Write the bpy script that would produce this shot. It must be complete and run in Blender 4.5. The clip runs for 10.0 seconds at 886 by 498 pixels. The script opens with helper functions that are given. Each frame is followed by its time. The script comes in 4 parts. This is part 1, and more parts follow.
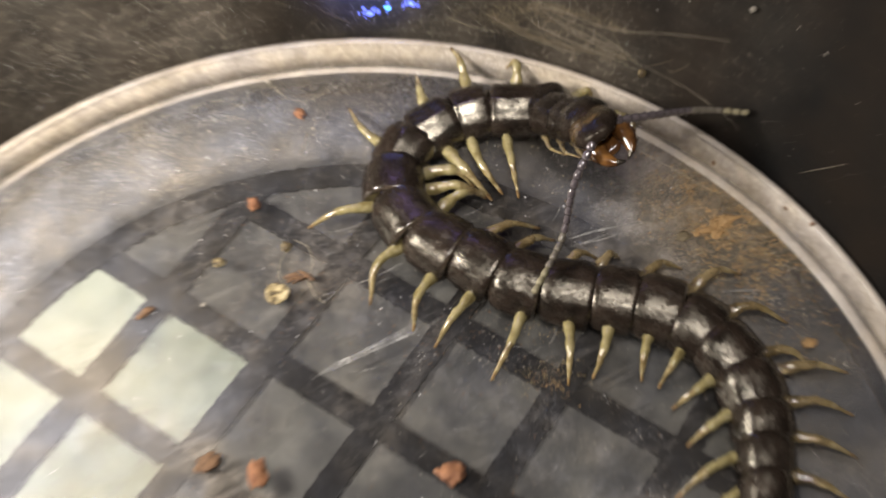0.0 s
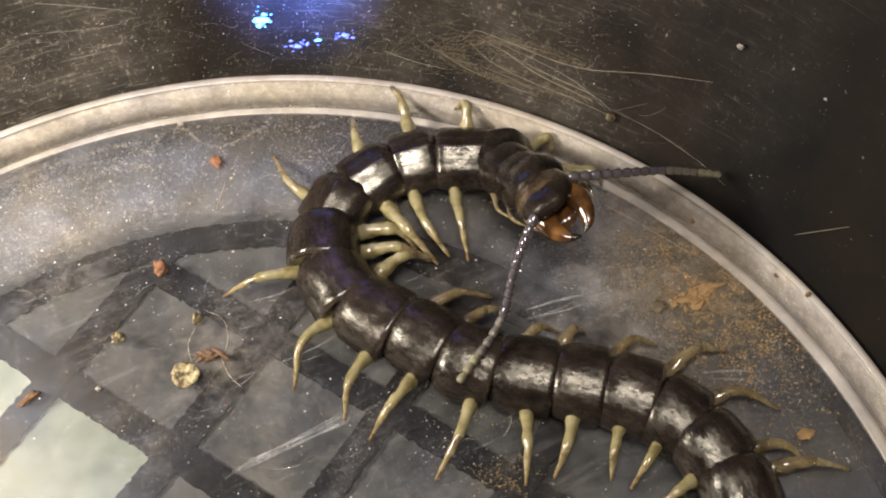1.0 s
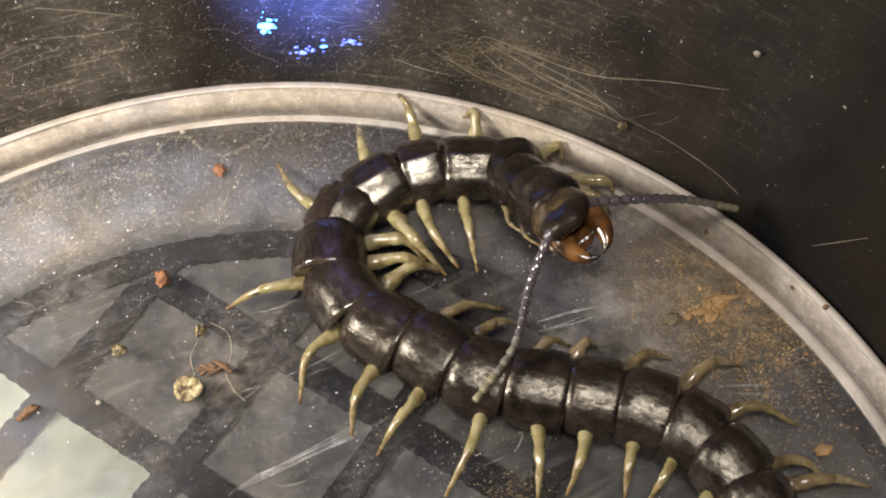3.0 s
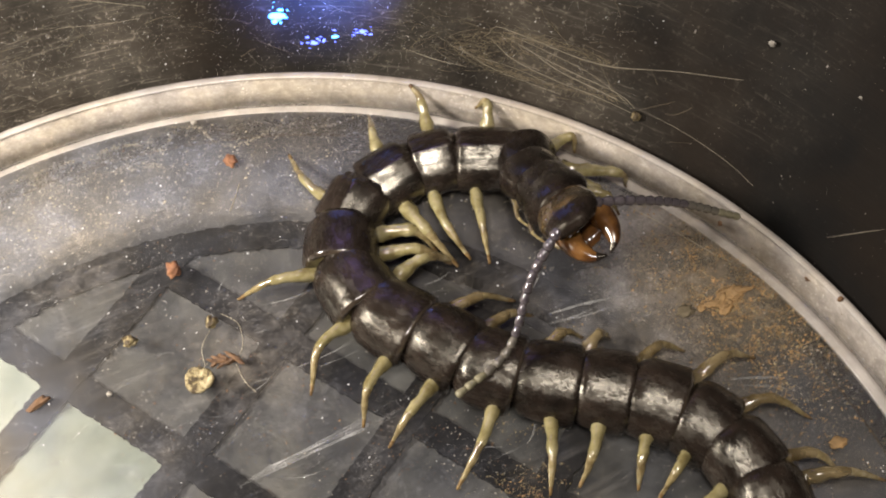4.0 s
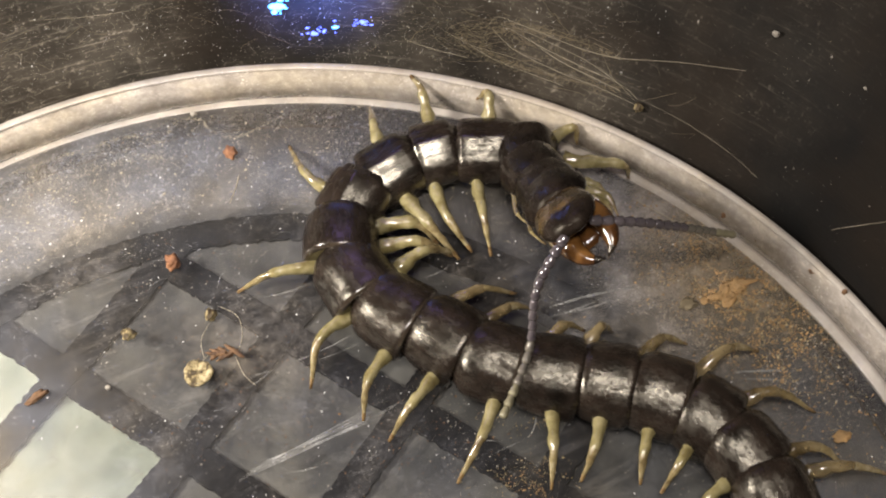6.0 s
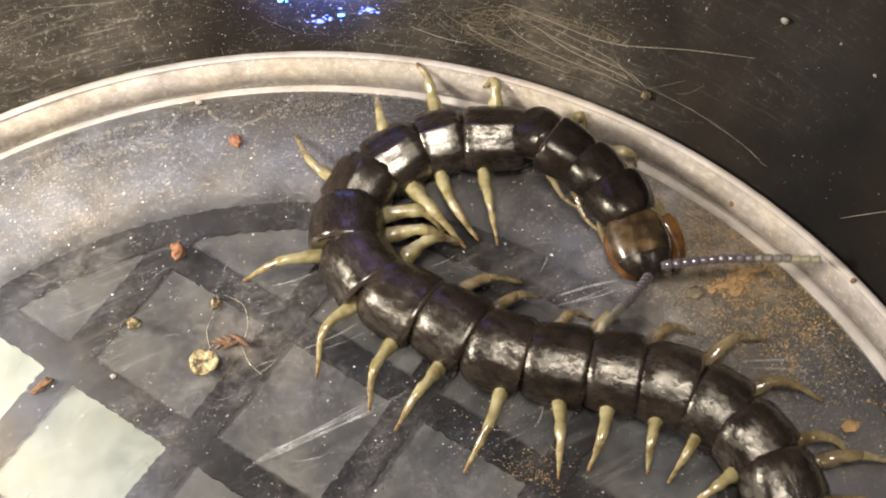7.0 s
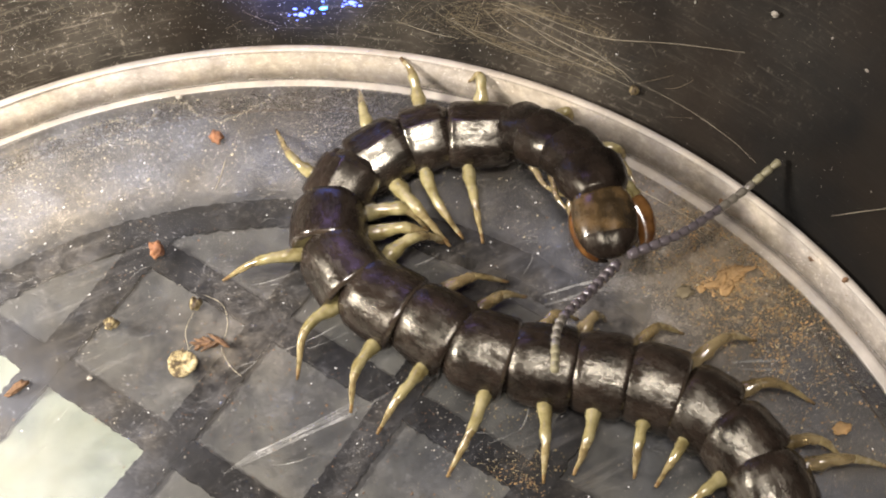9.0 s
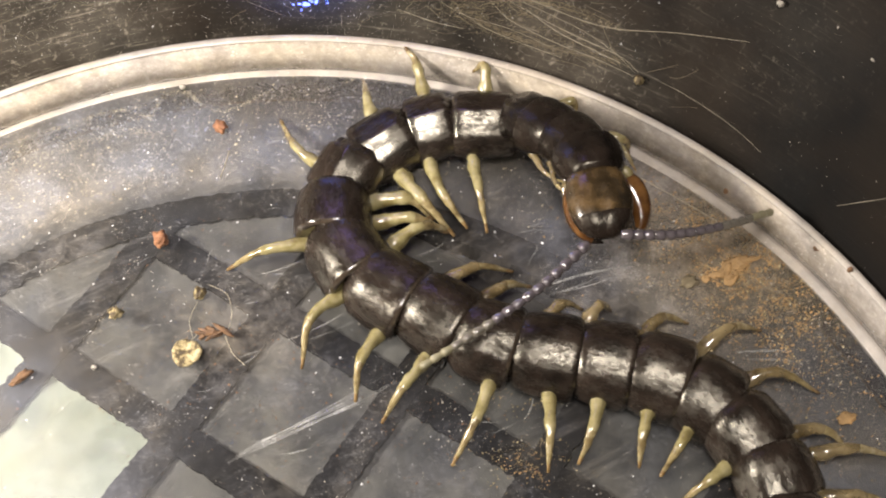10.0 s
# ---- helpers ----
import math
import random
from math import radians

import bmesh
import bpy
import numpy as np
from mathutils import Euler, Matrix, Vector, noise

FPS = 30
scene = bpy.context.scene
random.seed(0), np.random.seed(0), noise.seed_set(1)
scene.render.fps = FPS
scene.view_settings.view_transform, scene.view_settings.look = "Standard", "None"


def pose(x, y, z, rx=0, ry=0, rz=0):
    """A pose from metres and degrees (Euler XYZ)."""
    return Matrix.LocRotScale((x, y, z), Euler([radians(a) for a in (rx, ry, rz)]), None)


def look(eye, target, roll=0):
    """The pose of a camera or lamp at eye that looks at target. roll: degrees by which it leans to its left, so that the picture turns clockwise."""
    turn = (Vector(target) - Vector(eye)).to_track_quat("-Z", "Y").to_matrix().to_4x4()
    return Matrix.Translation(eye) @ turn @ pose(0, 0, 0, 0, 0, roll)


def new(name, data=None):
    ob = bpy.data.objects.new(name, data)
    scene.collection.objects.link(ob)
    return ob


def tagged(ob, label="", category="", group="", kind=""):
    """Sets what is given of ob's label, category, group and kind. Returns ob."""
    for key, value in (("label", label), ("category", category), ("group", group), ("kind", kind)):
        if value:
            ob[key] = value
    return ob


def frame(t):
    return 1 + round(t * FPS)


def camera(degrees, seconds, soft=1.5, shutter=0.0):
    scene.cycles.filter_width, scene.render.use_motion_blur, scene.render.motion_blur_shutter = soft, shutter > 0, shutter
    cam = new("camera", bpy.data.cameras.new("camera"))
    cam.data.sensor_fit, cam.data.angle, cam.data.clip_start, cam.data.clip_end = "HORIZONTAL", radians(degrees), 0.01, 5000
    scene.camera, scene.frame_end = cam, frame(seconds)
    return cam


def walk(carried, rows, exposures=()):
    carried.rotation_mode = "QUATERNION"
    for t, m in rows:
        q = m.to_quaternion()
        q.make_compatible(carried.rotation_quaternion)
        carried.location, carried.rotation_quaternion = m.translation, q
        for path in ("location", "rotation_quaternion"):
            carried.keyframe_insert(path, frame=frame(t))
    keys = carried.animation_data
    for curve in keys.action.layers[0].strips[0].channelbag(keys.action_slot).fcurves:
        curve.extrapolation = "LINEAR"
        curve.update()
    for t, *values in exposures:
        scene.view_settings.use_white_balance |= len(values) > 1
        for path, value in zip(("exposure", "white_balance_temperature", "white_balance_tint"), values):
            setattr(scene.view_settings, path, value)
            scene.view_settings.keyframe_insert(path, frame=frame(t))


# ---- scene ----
MM = 0.001
cam = camera(36, 10.0, soft=2.0, shutter=0.9)

PATH = [
    (0, pose(0.02126, -0.06039, 0.18155, 30.819, 1.944, 0.186)),
    (0.2, pose(0.02438, -0.04540, 0.16459, 29.973, 2.359, 0.368)),
    (0.3, pose(0.02486, -0.04182, 0.16096, 30.631, 1.569, 0.161)),
    (0.4, pose(0.02451, -0.04057, 0.16095, 30.886, 0.937, -0.216)),
    (0.5, pose(0.02408, -0.03992, 0.16170, 30.945, 0.597, -0.525)),
    (1, pose(0.02323, -0.03888, 0.16000, 31.498, 0.419, -0.684)),
    (1.5, pose(0.02165, -0.03776, 0.15772, 31.902, 0.134, -0.857)),
    (2, pose(0.02172, -0.03619, 0.15581, 31.849, 0.143, -0.781)),
    (2.5, pose(0.02166, -0.03667, 0.15696, 31.976, 0.124, -0.786)),
    (4, pose(0.02065, -0.03639, 0.15566, 31.646, 0.380, -0.527)),
    (4.5, pose(0.02045, -0.03660, 0.15570, 31.604, 0.361, -0.520)),
    (5, pose(0.02115, -0.03597, 0.15557, 31.515, 0.435, -0.479)),
    (6.5, pose(0.02159, -0.03552, 0.15405, 31.112, 0.777, -0.306)),
    (7, pose(0.02151, -0.03547, 0.15373, 30.920, 0.882, -0.225)),
    (7.5, pose(0.02185, -0.03512, 0.15376, 30.720, 1.012, -0.162)),
    (8, pose(0.02258, -0.03426, 0.15290, 30.673, 0.914, -0.217)),
    (8.5, pose(0.02303, -0.03390, 0.15333, 30.469, 1.151, -0.113)),
    (9, pose(0.02350, -0.03262, 0.15125, 30.462, 0.904, -0.292)),
    (9.5, pose(0.02293, -0.03323, 0.15151, 30.319, 0.951, -0.211)),
    (10, pose(0.02274, -0.03314, 0.15080, 30.256, 0.823, -0.278)),
]
walk(cam, PATH, [(0.0, 0.0), (6.5, 0.0), (7.2, 0.38), (10.0, 0.39)])

# ---- light ----
world = bpy.data.worlds.new("room_light")
scene.world = world
world.use_nodes = True
world.node_tree.nodes["Background"].inputs[0].default_value = (1.0, 0.86, 0.72, 1)
world.node_tree.nodes["Background"].inputs[1].default_value = 0.040


def area_lamp(name, place, target, size_x, size_y, power, colour):
    data = bpy.data.lights.new(name, "AREA")
    data.shape, data.size, data.size_y, data.energy, data.color = "RECTANGLE", size_x, size_y, power, colour
    ob = new(name, data)
    ob.matrix_world = look(place, target)
    return ob


area_lamp("ceiling_lamp_light", (-0.01, -0.11, 0.50), (0.01, 0.05, 0), 0.12, 0.09, 1.60, (1.0, 0.92, 0.85))
desk = area_lamp("desk_lamp_light", (-0.114, 0.016, 0.110), (-0.052, 0.055, 0), 0.04, 0.04, 0.31, (1.0, 0.92, 0.83))
desk.data.spread = radians(130)
blue = area_lamp("blue_glow_light", (0.003, 0.0700, 0.058), (0.003, 0.0935, 0.025), 0.010, 0.008, 0.050, (0.10, 0.20, 1.0))
blue.data.spread = radians(30)
violet = area_lamp("violet_sheen_light", (-0.004, 0.099, 0.088), (0.007, 0.056, 0.006), 0.040, 0.020, 0.0010, (0.40, 0.28, 1.0))
violet.data.spread = radians(70)


# ---- materials ----
def material(name):
    m = bpy.data.materials.new(name)
    m.use_nodes = True
    nt = m.node_tree
    nt.nodes.clear()
    return m, nt


def node(nt, kind, **values):
    n = nt.nodes.new(kind)
    for k, v in values.items():
        if k in n.inputs:
            n.inputs[k].default_value = v
    return n


def ramp(nt, source, stops):
    r = nt.nodes.new("ShaderNodeValToRGB")
    while len(r.color_ramp.elements) < len(stops):
        r.color_ramp.elements.new(0.5)
    for e, (p, c) in zip(r.color_ramp.elements, stops):
        e.position = p
        e.color = (*c, 1) if len(c) == 3 else c
    nt.links.new(source, r.inputs[0])
    return r.outputs[0]


def grey(v):
    return (v, v, v)


def noise_of(nt, scale, detail=4, rough=0.55, stretch=None, random_shift=False):
    tc = nt.nodes.new("ShaderNodeTexCoord")
    out = tc.outputs["Object"]
    if stretch:
        mp = nt.nodes.new("ShaderNodeMapping")
        mp.inputs["Scale"].default_value = stretch
        nt.links.new(out, mp.inputs[0])
        out = mp.outputs[0]
    if random_shift:
        info = nt.nodes.new("ShaderNodeObjectInfo")
        add = nt.nodes.new("ShaderNodeVectorMath")
        nt.links.new(out, add.inputs[0])
        nt.links.new(info.outputs["Random"], add.inputs[1])
        out = add.outputs[0]
    n = node(nt, "ShaderNodeTexNoise", Scale=scale, Detail=detail, Roughness=rough)
    nt.links.new(out, n.inputs["Vector"])
    return n.outputs["Fac"]


def math_node(nt, op, a, b=None):
    n = nt.nodes.new("ShaderNodeMath")
    n.operation = op
    for i, v in enumerate((a, b)):
        if v is None:
            continue
        if isinstance(v, (int, float)):
            n.inputs[i].default_value = v
        else:
            nt.links.new(v, n.inputs[i])
    return n.outputs[0]


def solid(name, stops, scale, rough=(0.3, 0.5), bump=0.15, bump_scale=None, metallic=0.0, distance=0.0003, coat=0.0,
          stretch=None, shift=False, translucent=0.0):
    """Principled surface: a colour ramp over noise, gloss that varies and a fine relief."""
    m, nt = material(name)
    out = nt.nodes.new("ShaderNodeOutputMaterial")
    p = node(nt, "ShaderNodeBsdfPrincipled", Metallic=metallic)
    p.inputs["Coat Weight"].default_value = coat
    p.inputs["Coat Roughness"].default_value = 0.12
    fac = noise_of(nt, scale, stretch=stretch, random_shift=shift)
    nt.links.new(ramp(nt, fac, stops), p.inputs["Base Color"])
    fine = noise_of(nt, bump_scale or scale * 4, stretch=stretch, random_shift=shift)
    nt.links.new(ramp(nt, fine, [(0.3, grey(rough[0])), (0.7, grey(rough[1]))]), p.inputs["Roughness"])
    if bump:
        b = node(nt, "ShaderNodeBump", Strength=bump, Distance=distance)
        nt.links.new(fine, b.inputs["Height"])
        nt.links.new(b.outputs[0], p.inputs["Normal"])
    if translucent:
        p.inputs["Transmission Weight"].default_value = translucent
    nt.links.new(p.outputs[0], out.inputs[0])
    return m


def clear_plastic(name, haze_stops, haze_scale, colour, speck=0.0, gloss_rough=0.06, bump=0.04, residue=False, ior=1.45, grain=0.0):
    """Clear plastic under a film of dust and dried water: see-through, hazy where the film is thick, glossy on top."""
    m, nt = material(name)
    out = nt.nodes.new("ShaderNodeOutputMaterial")
    thin = node(nt, "ShaderNodeBsdfTransparent")
    thin.inputs[0].default_value = (0.93, 0.93, 0.91, 1)
    film = node(nt, "ShaderNodeBsdfDiffuse")
    tint = noise_of(nt, 60, 5, 0.7)
    nt.links.new(ramp(nt, tint, [(0.40, colour[0]), (0.60, colour[1])]), film.inputs[0])
    wide = ramp(nt, noise_of(nt, haze_scale, 6, 0.6), haze_stops)
    fac = wide
    if residue:
        # dried water marks: mottled islands, and a thicker film outside the ring of the grid
        spots = ramp(nt, noise_of(nt, 230, 6, 0.68), [(0.48, grey(0)), (0.55, grey(0.06)), (0.63, grey(0.12)), (0.71, grey(0.30))])
        where = ramp(nt, noise_of(nt, 38, 3), [(0.44, grey(0.10)), (0.66, grey(0.90))])
        fac = math_node(nt, "ADD", fac, math_node(nt, "MULTIPLY", spots, where))
        tco = nt.nodes.new("ShaderNodeTexCoord")
        far = nt.nodes.new("ShaderNodeVectorMath")
        far.operation = "LENGTH"
        nt.links.new(tco.outputs["Object"], far.inputs[0])
        edge = math_node(nt, "ADD", far.outputs["Value"], math_node(nt, "MULTIPLY", noise_of(nt, 160, 4), 0.003))
        outer = nt.nodes.new("ShaderNodeMapRange")
        outer.inputs["From Min"].default_value, outer.inputs["From Max"].default_value = 0.0665, 0.0690
        nt.links.new(edge, outer.inputs["Value"])
        ring_film = ramp(nt, noise_of(nt, 130, 10, 0.74), [(0.34, grey(0.05)), (0.52, grey(0.11)), (0.68, grey(0.22))])
        fac = math_node(nt, "ADD", fac, math_node(nt, "MULTIPLY", ring_film, outer.outputs[0]))
        crust = ramp(nt, noise_of(nt, 1500, 5, 0.75), [(0.50, grey(0)), (0.58, grey(0.12)), (0.70, grey(0.75))])
        thick = math_node(nt, "ADD", math_node(nt, "MULTIPLY", outer.outputs[0], 0.5), math_node(nt, "MULTIPLY", where, 0.38))
        fac = math_node(nt, "ADD", fac, math_node(nt, "MULTIPLY", crust, thick))
        # a broad pale haze at one side, painted in to imitate glare
        away = nt.nodes.new("ShaderNodeVectorMath")
        away.operation = "DISTANCE"
        away.inputs[1].default_value = (-0.040, 0.020, 0)
        nt.links.new(tco.outputs["Object"], away.inputs[0])
        outline = math_node(nt, "ADD", away.outputs["Value"], math_node(nt, "MULTIPLY", noise_of(nt, 70, 5), 0.016))
        glare = nt.nodes.new("ShaderNodeMapRange")
        glare.interpolation_type = "SMOOTHSTEP"
        glare.inputs["From Min"].default_value, glare.inputs["From Max"].default_value = 0.014, 0.044
        glare.inputs["To Min"].default_value, glare.inputs["To Max"].default_value = 0.11, 0.0
        nt.links.new(outline, glare.inputs["Value"])
        fac = math_node(nt, "ADD", fac, glare.outputs[0])
        wiped = nt.nodes.new("ShaderNodeMapping")
        wiped.inputs["Rotation"].default_value = (0, 0, radians(-27))
        nt.links.new(tco.outputs["Object"], wiped.inputs[0])
        drawn = nt.nodes.new("ShaderNodeMapping")
        drawn.inputs["Scale"].default_value = (0.05, 1, 1)
        nt.links.new(wiped.outputs[0], drawn.inputs[0])
        smear = node(nt, "ShaderNodeTexNoise", Scale=700, Detail=5, Roughness=0.7)
        nt.links.new(drawn.outputs[0], smear.inputs["Vector"])
        zone = ramp(nt, noise_of(nt, 55, 2), [(0.46, grey(0)), (0.64, grey(1))])
        fac = math_node(nt, "ADD", fac, math_node(nt, "MULTIPLY", ramp(nt, smear.outputs["Fac"], [(0.54, grey(0)), (0.76, grey(0.16))]), zone))
    if grain:
        rough = ramp(nt, noise_of(nt, 640, 6, 0.78), [(0.44, grey(0)), (0.56, grey(0.4)), (0.70, grey(1))])
        fac = math_node(nt, "ADD", fac, math_node(nt, "MULTIPLY", rough, grain))
    if speck:
        tc = nt.nodes.new("ShaderNodeTexCoord")
        for s, limit in ((800, 0.15), (1900, 0.2)):
            v = node(nt, "ShaderNodeTexVoronoi", Scale=s)
            nt.links.new(tc.outputs["Object"], v.inputs["Vector"])
            d = ramp(nt, v.outputs["Distance"], [(limit * 0.5, grey(1)), (limit, grey(0))])
            pick = ramp(nt, noise_of(nt, 190, 3), [(0.48, grey(0)), (0.62, grey(speck))])
            fac = math_node(nt, "ADD", fac, math_node(nt, "MULTIPLY", d, pick))
    if residue:
        # spots: a warm silty patch beside the animal, and three with thinner film
        def spot(x, y, near, far_off, inside, outside):
            gap = nt.nodes.new("ShaderNodeVectorMath")
            gap.operation = "DISTANCE"
            gap.inputs[1].default_value = (x, y, 0)
            nt.links.new(tco.outputs["Object"], gap.inputs[0])
            ragged = math_node(nt, "ADD", gap.outputs["Value"], math_node(nt, "MULTIPLY", noise_of(nt, 110, 5, 0.65), 0.012))
            fade = nt.nodes.new("ShaderNodeMapRange")
            fade.interpolation_type = "SMOOTHSTEP"
            fade.inputs["From Min"].default_value, fade.inputs["From Max"].default_value = near, far_off
            fade.inputs["To Min"].default_value, fade.inputs["To Max"].default_value = inside, outside
            nt.links.new(ragged, fade.inputs["Value"])
            return fade.outputs[0]
        silt = spot(0.060, 0.055, 0.012, 0.032, 1.0, 0.0)
        stain = spot(-0.006, 0.043, 0.003, 0.022, 0.75, 0.0)
        grainy = ramp(nt, noise_of(nt, 640, 8, 0.8), [(0.48, grey(0.0)), (0.56, grey(0.10)), (0.66, grey(0.60))])
        fac = math_node(nt, "ADD", fac, math_node(nt, "MULTIPLY", silt, grainy))
        muddy = ramp(nt, noise_of(nt, 420, 7, 0.72), [(0.44, grey(0.0)), (0.58, grey(0.14)), (0.70, grey(0.34))])
        fac = math_node(nt, "ADD", fac, math_node(nt, "MULTIPLY", stain, muddy))
        veil = ramp(nt, noise_of(nt, 150, 6, 0.7), [(0.40, grey(0.03)), (0.53, grey(0.15)), (0.66, grey(0.42))])
        fac = math_node(nt, "ADD", fac, math_node(nt, "MULTIPLY", veil, spot(0.052, 0.060, 0.014, 0.034, 1.5, 0.0)))
        fac = math_node(nt, "MULTIPLY", fac, spot(0.029, 0.061, 0.011, 0.020, 0.55, 1.0))
        fac = math_node(nt, "MULTIPLY", fac, spot(0.071, 0.030, 0.012, 0.038, 0.60, 1.0))
        fac = math_node(nt, "MULTIPLY", fac, spot(0.012, 0.026, 0.016, 0.046, 0.60, 1.0))
        warm = nt.nodes.new("ShaderNodeMixRGB")
        warm.inputs[2].default_value = (0.56, 0.47, 0.35, 1)
        nt.links.new(math_node(nt, "MAXIMUM", silt, stain), warm.inputs[0])
        nt.links.new(film.inputs[0].links[0].from_socket, warm.inputs[1])
        nt.links.new(warm.outputs[0], film.inputs[0])
    mix = nt.nodes.new("ShaderNodeMixShader")
    nt.links.new(math_node(nt, "MINIMUM", fac, 0.95), mix.inputs[0])
    nt.links.new(thin.outputs[0], mix.inputs[1])
    nt.links.new(film.outputs[0], mix.inputs[2])
    shine = node(nt, "ShaderNodeBsdfGlossy", Roughness=gloss_rough)
    b = node(nt, "ShaderNodeBump", Strength=bump, Distance=0.0004)
    nt.links.new(noise_of(nt, 220, 4), b.inputs["Height"])
    nt.links.new(b.outputs[0], shine.inputs["Normal"])
    fr = node(nt, "ShaderNodeFresnel", IOR=ior)
    top = nt.nodes.new("ShaderNodeMixShader")
    nt.links.new(fr.outputs[0], top.inputs[0])
    nt.links.new(mix.outputs[0], top.inputs[1])
    nt.links.new(shine.outputs[0], top.inputs[2])
    nt.links.new(top.outputs[0], out.inputs[0])
    return m


def scuffed_black(name):
    """Black bucket plastic with scuffs round its wall, dust and a film of dried mud."""
    m, nt = material(name)
    out = nt.nodes.new("ShaderNodeOutputMaterial")
    p = node(nt, "ShaderNodeBsdfPrincipled")
    tc = nt.nodes.new("ShaderNodeTexCoord")
    sep = nt.nodes.new("ShaderNodeSeparateXYZ")
    nt.links.new(tc.outputs["Object"], sep.inputs[0])
    ang = math_node(nt, "ARCTAN2", sep.outputs[1], sep.outputs[0])
    comb = nt.nodes.new("ShaderNodeCombineXYZ")
    nt.links.new(math_node(nt, "MULTIPLY", ang, 13.0), comb.inputs[0])
    nt.links.new(math_node(nt, "MULTIPLY", sep.outputs[2], 2300.0), comb.inputs[1])
    warp = node(nt, "ShaderNodeTexNoise", Scale=1.0, Detail=7, Roughness=0.72, Distortion=0.9)
    nt.links.new(comb.outputs[0], warp.inputs["Vector"])
    scuff = ramp(nt, warp.outputs["Fac"], [(0.55, grey(0)), (0.64, grey(0.30)), (0.76, grey(0.75))])
    zone = ramp(nt, noise_of(nt, 32, 3), [(0.36, grey(0.12)), (0.62, grey(1))])
    mask = math_node(nt, "MULTIPLY", scuff, zone)
    dust = ramp(nt, noise_of(nt, 1100, 4, 0.75), [(0.58, grey(0)), (0.71, grey(0.6))])
    film = ramp(nt, noise_of(nt, 140, 5, 0.7), [(0.40, grey(0.08)), (0.7, grey(0.22))])
    dust = math_node(nt, "ADD", dust, film)
    side = nt.nodes.new("ShaderNodeMapRange")
    side.inputs["From Min"].default_value, side.inputs["From Max"].default_value = 0.85, 1.35
    side.inputs["To Min"].default_value, side.inputs["To Max"].default_value = 0.01, 1.0
    nt.links.new(math_node(nt, "ADD", ang, math_node(nt, "MULTIPLY", noise_of(nt, 40, 3), 0.35)), side.inputs["Value"])
    zone = math_node(nt, "MULTIPLY", zone, side.outputs[0])
    mask = math_node(nt, "MULTIPLY", mask, side.outputs[0])
    cover = math_node(nt, "MINIMUM", math_node(nt, "ADD", mask, math_node(nt, "MULTIPLY", dust, zone)), 0.7)
    base = nt.nodes.new("ShaderNodeMixRGB")
    nt.links.new(cover, base.inputs[0])
    nt.links.new(ramp(nt, noise_of(nt, 45), [(0.35, (0.005, 0.005, 0.005)), (0.62, (0.014, 0.010, 0.007))]), base.inputs[1])
    base.inputs[2].default_value = (0.33, 0.29, 0.23, 1)
    nt.links.new(base.outputs[0], p.inputs["Base Color"])
    nt.links.new(ramp(nt, warp.outputs["Fac"], [(0.3, grey(0.42)), (0.7, grey(0.7))]), p.inputs["Roughness"])
    p.inputs["Specular IOR Level"].default_value = 0.14
    b = node(nt, "ShaderNodeBump", Strength=0.25, Distance=0.0003)
    nt.links.new(warp.outputs["Fac"], b.inputs["Height"])
    nt.links.new(b.outputs[0], p.inputs["Normal"])
    nt.links.new(p.outputs[0], out.inputs[0])
    return m


def glowing(name, colour, strength):
    m, nt = material(name)
    out = nt.nodes.new("ShaderNodeOutputMaterial")
    e = node(nt, "ShaderNodeEmission", Strength=strength)
    e.inputs[0].default_value = (*colour, 1)
    nt.links.new(e.outputs[0], out.inputs[0])
    return m


M_BUCKET = scuffed_black("scuffed_black_plastic")
M_BUCKET_FLOOR = solid("dusty_bucket_floor", [(0.35, (0.045, 0.046, 0.055)), (0.65, (0.105, 0.105, 0.120))], 120, (0.5, 0.8), 0.3)
M_TABLE = solid("dark_wood_table", [(0.3, (0.05, 0.03, 0.018)), (0.7, (0.11, 0.065, 0.035))], 14, (0.35, 0.55), 0.1, stretch=(1, 9, 1))
M_BAR = solid("black_grid_bar", [(0.35, (0.006, 0.006, 0.008)), (0.7, (0.018, 0.018, 0.022))], 300, (0.85, 0.98), 0.08)
M_BAR.node_tree.nodes["Principled BSDF"].inputs["Specular IOR Level"].default_value = 0.15
M_TILE = solid("grey_tile", [(0.34, (0.034, 0.035, 0.041)), (0.50, (0.063, 0.063, 0.067)), (0.68, (0.105, 0.103, 0.103))], 150, (0.45, 0.7), 0.25, shift=True)
M_TILE_PALE = solid("pale_green_tile", [(0.30, (0.18, 0.21, 0.18)), (0.5, (0.33, 0.365, 0.32)), (0.72, (0.50, 0.53, 0.48))], 80, (0.35, 0.6), 0.2, shift=True)
M_PANE = clear_plastic("dusty_clear_plastic", [(0.30, grey(0.008)), (0.52, grey(0.018)), (0.75, grey(0.045))], 42,
                       [(0.54, 0.55, 0.62), (0.57, 0.51, 0.44)], 0.32, residue=True, ior=1.07, gloss_rough=0.3)
M_WALL = clear_plastic("clear_plastic_wall", [(0.34, grey(0.31)), (0.52, grey(0.42)), (0.68, grey(0.56))], 180,
                       [(0.80, 0.72, 0.64), (0.84, 0.73, 0.58)], 0.6, gloss_rough=0.25, ior=1.2, grain=0.26)
M_EDGE = clear_plastic("clear_plastic_edge", [(0.32, grey(0.32)), (0.52, grey(0.45)), (0.72, grey(0.62))], 160,
                       [(0.78, 0.72, 0.66), (0.84, 0.74, 0.62)], 0.2, gloss_rough=0.15)
